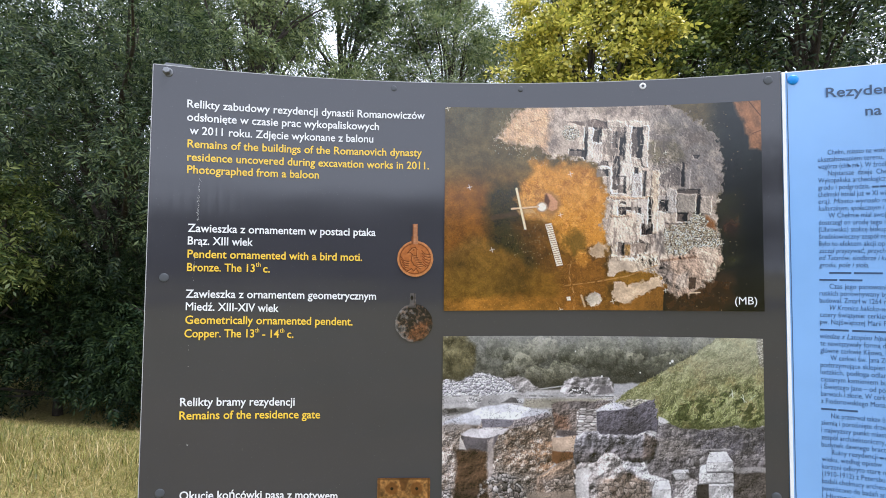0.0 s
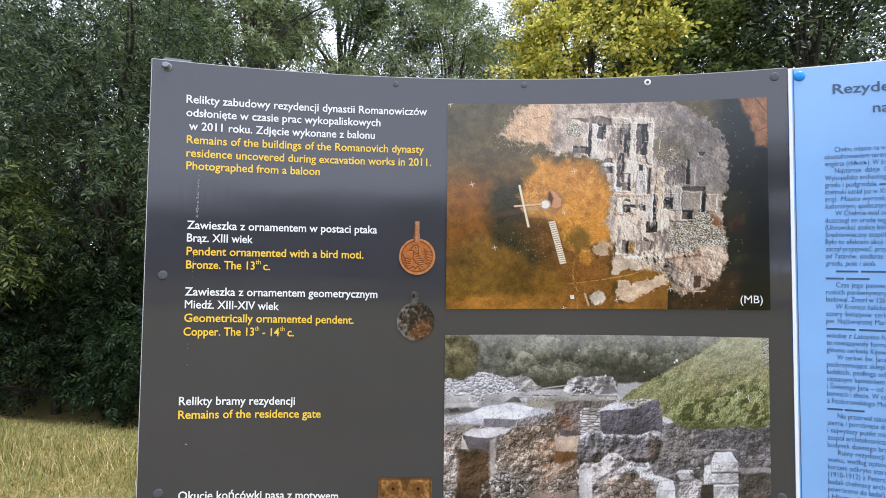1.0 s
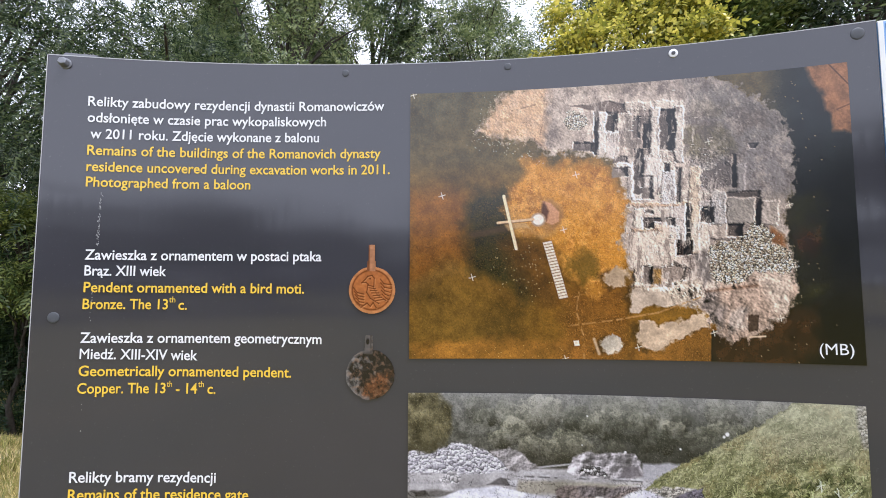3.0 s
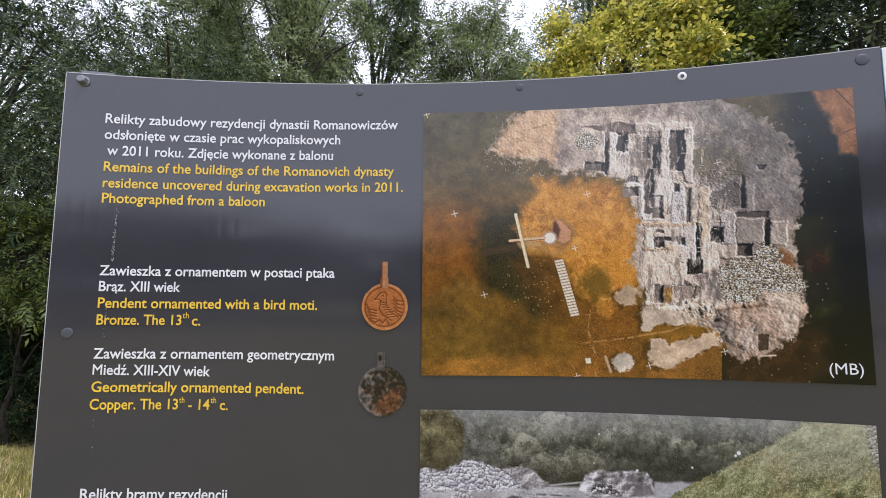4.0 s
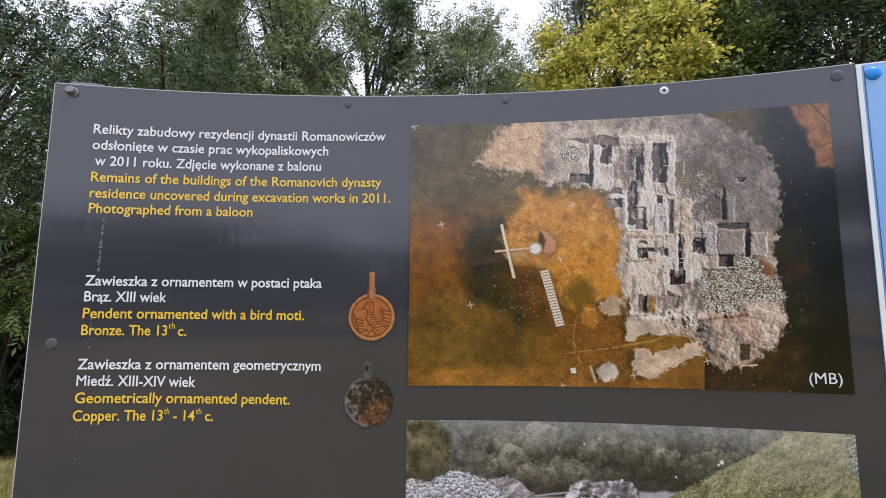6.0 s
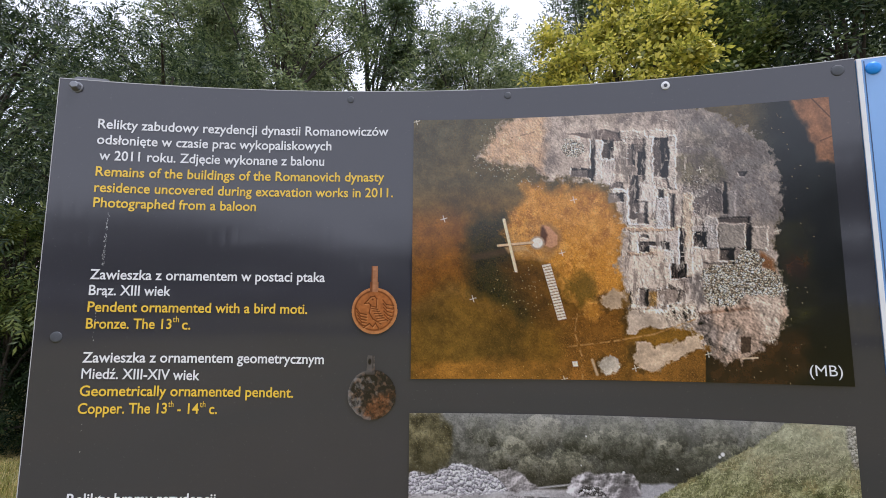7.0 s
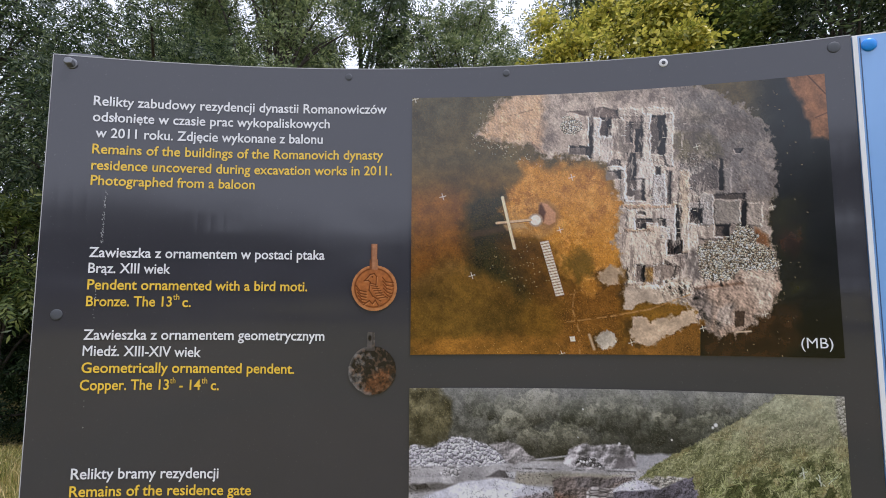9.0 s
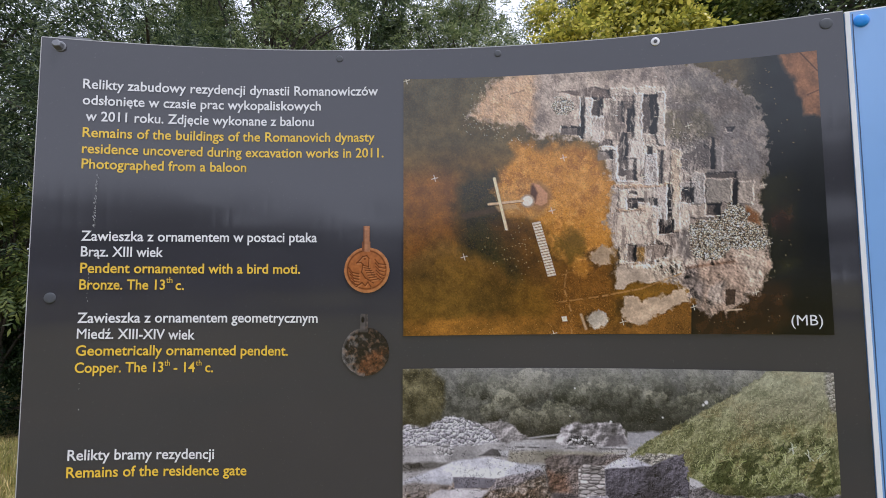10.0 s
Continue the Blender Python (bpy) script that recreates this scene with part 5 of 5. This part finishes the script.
    p.bumps(hill, 4, 0.5, 45)
    p.dabs(hill, 60000, 3, 55, 60, (70, 76, 44), (214, 212, 160), 44, 0.36)
    p.dabs(hill * band(Y, 640, 700), 26000, 5, 60, 60, (58, 66, 34), (206, 208, 140), 144, 0.40)
    lush = p.poly([(1165, 716), (1230, 706), (1290, 688), (1350, 690), (1350, 752), (1270, 756), (1190, 752)], 12, 12)
    clump = fbm(X + 0.5 * Y, Y, 10, 146, 3)
    p.lay(hill * lush * band(clump, 0.50, 0.36), (48, 58, 28), 0.6)
    p.dabs(hill * lush * band(clump, 0.50, 0.40), 12000, 7, 60, 60, (34, 44, 20), (72, 82, 40), 48, 0.5)
    p.dabs(hill * lush * band(clump, 0.47, 0.58), 16000, 8, 70, 65, (146, 158, 84), (216, 220, 160), 49, 0.5)
    p.dabs(hill * p.disc(1316, 700, 28, 16, 10, 8), 2600, 13, 80, 70, (190, 200, 160), (222, 228, 200), 50, 0.65)
    p.lay(hill * band(Y, 742, 760), (46, 50, 28), 0.5)
    p.lay(hill * band(Y, 668, 600), (192, 191, 162), 0.55)
    p.C = p.C * (1 + 0.03 * hill)[..., None]
    p.stones(p.poly([(1334, 592), (1360, 590), (1360, 650), (1350, 650), (1342, 625)], 5, 6) * 0.6, 4, (124, 118, 112), (196, 190, 186), 51, 0.4)
    # bank under the mound
    under = p.poly([(1166, 740), (1178, 747), (1205, 757), (1250, 762), (1270, 758), (1360, 756), (1360, 990), (1150, 990), (1146, 815), (1158, 790)], 3, 4) * (1 - hill)
    p.lay(under, (108, 102, 103))
    p.lay(under * p.poly([(1200, 750), (1360, 750), (1360, 800), (1296, 806), (1240, 790)], 14, 10), (92, 88, 94), 0.8)
    p.lay(under * p.poly([(1164, 776), (1215, 780), (1240, 796), (1190, 812), (1160, 812)], 10, 8), (156, 146, 138), 0.7)
    p.lay(under * band(Y, 768, 752) * band(X, 1180, 1200), (84, 80, 72), 0.5)
    p.lay(under * band(fbm(X, Y, 11, 42, 5, 0.75), 0.48, 0.70), (160, 153, 148), 0.55)
    p.bumps(under, 4, 1.1, 41)
    p.dabs(under, 39000, 1, 0, 90, (74, 70, 72), (188, 182, 178), 43, 0.4)
    p.lay(p.poly([(1164, 737), (1174, 740), (1184, 748), (1166, 753)], 2.5, 2), (208, 204, 202))
    p.lay(p.poly([(1298, 838), (1360, 838), (1360, 990), (1298, 990)], 3, 3), (92, 84, 80), 0.9)
    p.lay(p.poly([(1298, 826), (1360, 828), (1360, 837), (1298, 836)], 3, 3), (168, 162, 158), 0.85)
    p.bumps(p.poly([(1298, 838), (1360, 838), (1360, 990), (1298, 990)], 3), 6, 1.0, 52)
    p.stones(p.poly([(1212, 830), (1218, 806), (1250, 800), (1244, 826)], 5, 6) * 0.8, 9, (112, 106, 104), (188, 182, 178), 53, 0.5)
    p.lay(p.line(1220, 797, 1292, 796, 3, 3), (198, 194, 190), 0.6)
    # boulders
    rock = p.poly([(1014, 802), (1018, 776), (1030, 767), (1052, 764), (1072, 768), (1100, 772), (1128, 771), (1147, 763), (1160, 774), (1166, 782), (1158, 800), (1146, 818), (1112, 815), (1060, 822), (1020, 822)], 3, 5, 12)
    p.lay(rock, (138, 134, 138))
    p.lay(rock * band(Y, 785, 768), (190, 186, 188), 0.7)
    p.lay(rock * band(Y, 786, 806), (98, 90, 88), 0.75)
    p.lay(rock * band(fbm(X, Y, 9, 144, 4, 0.7), 0.46, 0.7), (98, 94, 98), 0.6)
    p.lay(rock * p.poly([(1140, 768), (1166, 776), (1158, 812), (1136, 812)], 6, 5), (98, 84, 76), 0.75)
    p.bumps(rock, 10, 1.7, 44)
    p.dabs(rock, 19200, 1, 0, 90, (90, 86, 86), (212, 208, 208), 54, 0.35)
    p.form(rock, 8, 0.4, 0.6)
    front = p.poly([(1017, 832), (1030, 819), (1054, 816), (1070, 803), (1090, 804), (1104, 816), (1120, 819), (1140, 819), (1152, 842), (1188, 850), (1190, 990), (1020, 990)], 3, 5, 12)
    p.lay(front, (164, 156, 151))
    p.lay(front * band(fbm(X, Y, 9, 145, 4, 0.7), 0.46, 0.7), (112, 102, 96), 0.6)
    p.lay(front * p.poly([(1060, 846), (1110, 838), (1146, 850), (1156, 990), (1062, 990)], 9, 9), (134, 114, 98), 0.85)
    p.lay(front * p.poly([(1100, 816), (1140, 820), (1180, 850), (1150, 852), (1110, 836)], 6, 5), (216, 211, 214), 0.85)
    p.bumps(front, 11, 1.7, 48)
    p.stones(front * p.poly([(1060, 852), (1146, 852), (1150, 990), (1062, 990)], 8, 8) * 0.6, 9, (98, 84, 74), (188, 174, 160), 71, 0.55)
    p.dabs(front, 25200, 1, 0, 90, (104, 94, 88), (226, 220, 216), 55, 0.35)
    p.form(front, 8, 0.3, 0.6)
    p.lay(p.poly([(1018, 832), (1042, 827), (1045, 990), (1021, 990)], 3, 3), (206, 200, 194), 0.85)
    # dressed blocks: a lit top and a plainer face each
    for top, side, c in ((((1250, 819), (1256, 800), (1286, 799), (1297, 818)), ((1250, 819), (1297, 818), (1298, 836), (1250, 838)), 200),
                         (((1238, 840), (1239, 826), (1250, 822), (1250, 838)), ((1237, 839), (1298, 837), (1298, 856), (1238, 858)), 192),
                         (((1255, 858), (1298, 856), (1298, 860), (1255, 861)), ((1255, 860), (1298, 859), (1298, 990), (1255, 990)), 190),
                         (((1188, 838), (1195, 832), (1218, 831), (1220, 838)), ((1188, 838), (1220, 837), (1222, 852), (1196, 852)), 176),
                         (((1154, 868), (1160, 851), (1184, 850), (1188, 866)), ((1154, 868), (1188, 866), (1188, 990), (1154, 990)), 198)):
        m = p.poly(list(side), 2, 2)
        p.lay(m, (c, c - 4, c - 8))
        p.bumps(m, 7, 0.6, c)
        p.form(m, 3, 0.0, 0.5)
        p.lay(p.poly(list(top), 2, 2), (228, 225, 224))
    mid = p.poly([(1194, 853), (1236, 846), (1236, 990), (1190, 990)], 3, 4)
    p.lay(mid, (166, 158, 154))
    p.bumps(mid, 6, 1.3, 56)
    p.lay(p.poly([(1236, 858), (1255, 859), (1255, 990), (1240, 990), (1234, 872)], 3, 3), (66, 60, 58), 0.92)
    p.lay(p.line(1216, 838, 1234, 850, 4, 4), (70, 64, 62), 0.7)
    below = band(Y, 690, 712) * (1 - hill)
    p.shade(below, 34, 0.34, 161, 6)
    crack = fbm(X, Y, 12, 162, 5, 0.75)
    p.C = p.C * (1 - 0.42 * below * band(np.abs(crack - 0.5), 0.035, 0.0) * band(fbm(X, Y, 30, 163), 0.42, 0.6))[..., None]
    tone = p.C.mean(-1, keepdims=True)
    p.C = tone + (p.C - tone) * 0.80
    p.grain(one, 0.035, 60)
    p.contrast(1.18, 114)
    p.sharpen(0.8)
    p.tint(1.0, 0.995, 1.03)
    p.put("gate_photograph", -0.0555, 0.588, 1.3705, 1.3805, 0.955, 0.965, grey, "printed photograph of stone gate remains below a grassy mound", 0.0016)


def pendant_print(kind, cu, cv, r, loop_top):
    """A round pendant with its loop, cut out along its outline."""
    w = 120
    hgt = loop_top - (cv - r)
    p = Picture(w, int(w * (hgt + 0.006) / (2 * r + 0.006)), (-1.08, (loop_top + 0.003 - cv) / r), (1.08, (loop_top + 0.003 - cv) / r), (1.08, -1.08), (-1.08, -1.08))
    X, Y = p.X, p.Y
    k = 100.0
    p.X, p.Y = X * k, -Y * k
    rad = np.hypot(X, Y)
    top_y = (loop_top - cv) / r
    if kind == "bronze":
        stem = (np.abs(X + 0.03) < 0.13 + 0.05 * (Y < 1.25)) & (Y > 0.8) & (Y < top_y)
        keep = (rad < 0.98 + 0.03 * fbm(p.X, p.Y, 40, 5)) | stem
        p.lay(np.ones(X.shape), (184, 112, 58))
        p.lay(np.clip((rad - 0.86) / 0.06, 0, 1) * (Y < 1.0), (206, 142, 90), 0.8)
        p.lay(np.clip(1 - np.abs(rad - 0.84) / 0.05, 0, 1), (104, 54, 22), 0.85)
        p.lay(stem * 1.0, (190, 132, 92))
        p.lay(stem * np.clip((-0.08 - X) / 0.05, 0, 1), (110, 60, 30), 0.7)
        cut = (112, 58, 24)
        # the engraved bird: head with beak, hatched body, and two wings of curved feathers
        def cut_line(*pts):
            for dx, dy, rgb, wide, am in ((3, 4, (228, 164, 108), 4, 0.55), (0, 0, cut, 5, 0.9)):
                for (ax, ay), (bx, by) in zip(pts, pts[1:]):
                    p.lay(p.line(ax + dx, ay + dy, bx + dx, by + dy, wide, 3), rgb, am)
        for q in range(5):
            cut_line((-80 + 4 * q, -10 + 15 * q), (-62 + 3 * q, 12 + 13 * q), (-34, 18 + 12 * q))
            cut_line((36 + 2 * q, -46 + 16 * q), (52 + 2 * q, -26 + 15 * q), (84 - 3 * q, -22 + 16 * q))
        cut_line((-44, -30), (-30, -44), (-18, -58), (0, -62), (10, -50), (8, -8), (24, 22), (60, 44))
        cut_line((-44, -30), (-26, -32), (-16, -24), (-22, 10), (-6, 36), (30, 58))
        p.lay(p.disc(-8, -48, 4, 4, 2), cut)
        for q in range(7):
            cut_line((-18 + 6 * q, -20 + 11 * q), (8 + 7 * q, -14 + 9 * q))
        cut_line((-46, 74), (-20, 56), (-6, 70), (6, 54), (20, 76))
        p.shade(np.ones(X.shape), 12, 0.16, 4)
        label = "printed picture of an engraved bronze pendant"
    else:
        stem = (np.abs(X + 0.06) < 0.17 - 0.04 * (Y - 1)) & (Y > 0.8) & (Y < top_y)
        keep = (rad < 0.94 + 0.10 * fbm(p.X, p.Y, 40, 7)) | stem
        p.lay(np.ones(X.shape), (48, 42, 40))
        f = fbm(p.X, p.Y, 26, 8)
        p.lay(np.clip((f - 0.54) * 9, 0, 1) * (X < 0.25), (150, 145, 142), 0.65)
        p.lay(np.clip((0.46 - f) * 9, 0, 1), (38, 32, 30), 0.75)
        p.lay(p.poly([(-30, 30), (90, -20), (70, 80), (-30, 100)], 20, 20, 30) * 1.0, (128, 78, 46), 0.75)
        g = fbm(p.X + p.Y, p.Y - p.X, 16, 9, 3)
        p.lay(np.clip((g - 0.55) * 10, 0, 1), (168, 128, 100), 0.4)
        p.lay(np.clip((0.42 - g) * 10, 0, 1), (32, 28, 27), 0.55)
        p.relief(np.ones(X.shape), 40, 0.9, 12)
        p.lay(np.clip((rad - 0.84) / 0.1, 0, 1) * (X < 0), (150, 148, 152), 0.5)
        p.lay(stem * 1.0, (98, 92, 90), 0.6)
        p.lay(p.disc(-10, -132, 7, 12, 4), (30, 26, 26))
        label = "printed picture of a dark corroded copper pendant"
    u0, u1 = cu - 1.08 * r, cu + 1.08 * r
    p.put("pendant_print", u0, u1, loop_top + 0.003, loop_top + 0.003, cv - 1.08 * r, cv - 1.08 * r, grey, label, 0.0016, keep)


def belt_print():
    p = Picture(110, 60, (0, 0), (110, 0), (110, 60), (0, 60))
    one = np.ones(p.X.shape)
    p.lay(one, (150, 106, 58))
    p.shade(one, 18, 0.5, 3)
    p.shade(one, 5, 0.4, 4, 3)
    for x in (30, 82):
        p.lay(p.disc(x, 22, 13, 13, 4, 3), (108, 66, 30), 0.8)
        p.lay(p.disc(x, 22, 3, 3, 2), (30, 20, 12))
    p.lay(p.poly([(44, 0), (66, 0), (58, 26), (50, 26)], 3), (90, 56, 30), 0.8)
    p.lay(p.line(0, 2, 110, 2, 4, 3), (86, 52, 26), 0.7)
    for x in (3, 107):
        p.lay(p.line(x, 0, x, 60, 5, 3), (96, 60, 30), 0.7)
    p.put("strap_end_print", -0.190, -0.080, 1.0760, 1.0745, 1.0160, 1.0145, grey, "printed picture of a gilded strap end", 0.0016)


aerial = aerial_photo()
letters("(MB)", 0.5385, 1.4475, 0.5786, 1.4485, 0.0150, INK_WHITE, aerial, proud=0.0026, bold=0.0, label="white letters on the aerial photograph")
gate_photo()
pendant_print("bronze", -0.1167, 1.5356, 0.0385, 1.6105)
pendant_print("copper", -0.1185, 1.3990, 0.0400, 1.4625)
belt_print()

# the steel behind: posts with a cap plate, and a rail
def post(u, cap=True):
    bm = bmesh.new()
    a = on_arc(u, 0, -0.030)
    bmesh.ops.create_cube(bm, size=1.0, matrix=Matrix.Translation((float(a[0]), float(a[1]), 0.93)) @ Euler((0, 0, -u / ARC_R)).to_matrix().to_4x4() @ Matrix.Diagonal((0.05, 0.05, 1.97 if cap else 1.93, 1)))
    bmesh.ops.bevel(bm, geom=bm.edges[:], offset=0.004, segments=2, affect="EDGES")
    part("post", bm, DARK_STEEL, grey, "dark square steel post")
    if not cap:
        return
    cap_u0, cap_u1 = u - 0.027, u + 0.027
    bm = bmesh.new()
    m = on_arc(u, 0, -0.026)
    bmesh.ops.create_cube(bm, size=1.0, matrix=Matrix.Translation((float(m[0]), float(m[1]), 1.9245)) @ Euler((0, radians(1.5), -u / ARC_R)).to_matrix().to_4x4() @ Matrix.Diagonal((cap_u1 - cap_u0, 0.036, 0.009, 1)))
    bmesh.ops.bevel(bm, geom=bm.edges[:], offset=0.003, segments=2, affect="EDGES")
    part("cap_plate", bm, STEEL, grey, "galvanised cap plate on the post")


post(-0.605)
post(0.60, False)

# ---- the blue board ----
blue = empty("blue_information_board", "curved light blue information board with dark text beside the grey one", "information board")
sheet("panel", 0.6305, 1.34, BOTTOM, TOP - 0.003, 0.004, BLUE, blue, "light blue laminated panel", nu=40)
sheet("edge_strip", 0.6305, 0.6365, BOTTOM, TOP - 0.0032, 0.0012, WHITE_EDGE, blue, "white edge of the sheet", proud=0.0014, nu=2)
sheet("edge_line", 0.6395, 0.6405, BOTTOM, TOP - 0.006, 0.0006, INK_NAVY, blue, "fine dark line along the edge", proud=0.0008, nu=2)
sheet("top_edge", 0.6305, 1.34, TOP - 0.003, TOP - 0.0012, 0.004, WHITE_EDGE, blue, "white upper edge of the sheet", nu=40, nv=1)
disc_print("cap", 0.6505, 1.9005, 0.0098, BLUE_CAP, blue, 0.0, 0.0015, 0.003, label="round bright blue plastic cap")
disc_print("cap", 1.32, 1.9005, 0.0098, BLUE_CAP, blue, 0.0, 0.0015, 0.003, label="round bright blue plastic cap")
a = on_arc(1.30, 0, -0.030)
bm = bmesh.new()
bmesh.ops.create_cube(bm, size=1.0, matrix=Matrix.Translation((float(a[0]), float(a[1]), 0.93)) @ Euler((0, 0, -1.30 / ARC_R)).to_matrix().to_4x4() @ Matrix.Diagonal((0.05, 0.05, 1.94, 1)))
part("post", bm, DARK_STEEL, blue, "dark square steel post")

letters("Rezydencja", 0.7058, 1.8600, 0.8480, 1.8575, 0.0185, INK_TITLE, blue, name="title_line", bold=0.012)
letters("na", 0.7693, 1.8185, 0.7949, 1.8180, 0.0185, INK_TITLE, blue, name="title_line", bold=0.012)


def bar(u0, u1, v, cap):
    for a, e in ((u0, u0 + (u1 - u0) * 0.42), (u0 + (u1 - u0) * 0.47, u1)):
        raw_part("text_bar", on_arc(np.array([a, e, e, a]), np.array([v + cap * 0.12, v + cap * 0.12, v + cap * 0.5, v + cap * 0.5]), 0.0009), [(0, 1, 2, 3)], INK_NAVY, blue)


BODY = (
    (1, 0, "Chełm, miasto na wznie"), (0, 0, "ukształtowaniem terenu, ż"), (0, 0, "wzgórza (chłъmъ). W źródła"), (1, 0, "Najstarsze  dzieje  Cheł"),
    (0, 0, "Wykopaliska archeologiczn"), (0, 0, "grodu i podgrodzia. |6"), (0, 0, "chełmski istniał już w XI wie"), (0, 1, "erą). Miasto wyrosło na"),
    (0, 1, "kulturalnym, społecznym i p"), (1, 0, "W Chełmie miał swoją"), (0, 0, "dostrzegł on urodę tego m"), (0, 0, "(Uhrowska) stolicę biskups"),
    (0, 0, "średniowieczny zespół rez"), (0, 0, "Było to efektem akcji opis"), (0, 1, "zaczął przyzywać, przycho"), (0, 1, "od Tatarów, siodlarze i łuc"),
    (0, 1, "grodu, pole i sioła."), (1, 0, "|16"), (0, 0, "|13"), (1, 0, "Czas jego panowania"),
    (0, 0, "ruskich porównywany był"), (0, 0, "budował. Zmarł w 1264 ro"), (1, 1, "W Kronice halicko-wo"), (0, 0, "cztery świątynie: cerkiew"),
    (0, 0, "pw. Najświętszej Marii Pa"), (0, 0, "|22"), (0, 1, "wiedzę z Latopisu hipac"), (0, 0, "te nawiązywały formą do"),
    (0, 0, "główne cerkwie Kijowa, N"), (1, 0, "W cerkwi św. Jana Zło"), (0, 0, "podtrzymujące sklepienie"), (0, 0, "ludzkich, podłoga odlana"),
    (0, 0, "ciosanym kamieniem biał"), (0, 0, "i Świętego Jana – od półn"), (0, 0, "barwach i złocie. W cerkw"), (0, 0, "z Fiodorowskiego Monast"),
    (0, 0, "|11"), (1, 0, "Nie przetrwał także śre"), (0, 0, "ziemią i porośnięte drzew"), (0, 0, "i najwyższy punkt miasta,"),
    (0, 0, "zespół architektoniczny, z"), (0, 0, "budynek dawnego bractw"), (1, 0, "Ruiny rezydencji |4"), (0, 0, "wieku, według opisów"),
    (0, 0, "korzeni odkryto stare mu"), (0, 0, "(1910-1912) z Petersburg"), (0, 0, "badali chełmscy archeolo"), (0, 0, "powrócono do badań arch"), (0, 0, "i Hiszpanii"),
)
FULL = {"grodu, pole i sioła.": 0.768, "|16": 0.789, "|13": 0.757, "|11": 0.744, "wieku, według opisów": 0.779, "i Hiszpanii": 0.735}
for i, (indent, slanted, text) in enumerate(BODY):
    v = 1.7455 - 0.01383 * i
    u0 = 0.6898 - 0.0065 * i / 48 + (0.0165 if indent else 0)
    u1 = FULL.get(text, 0.8035 - 0.012 * i / 48)
    words, _, gap = text.partition("|")
    if gap:
        share = len(words) / (len(words) + int(gap))
        cut_u = u0 + (u1 - u0) * share
        if words:
            letters(words.strip(), u0, v, cut_u - 0.003, v, 0.0093, INK_NAVY, blue, bold=0.0, slant=0.0)
        bar(cut_u, u1, v, 0.0093)
    else:
        letters(text, u0, v, u1, v, 0.0093, INK_NAVY, blue, bold=0.0, slant=0.25 if slanted else 0.0)
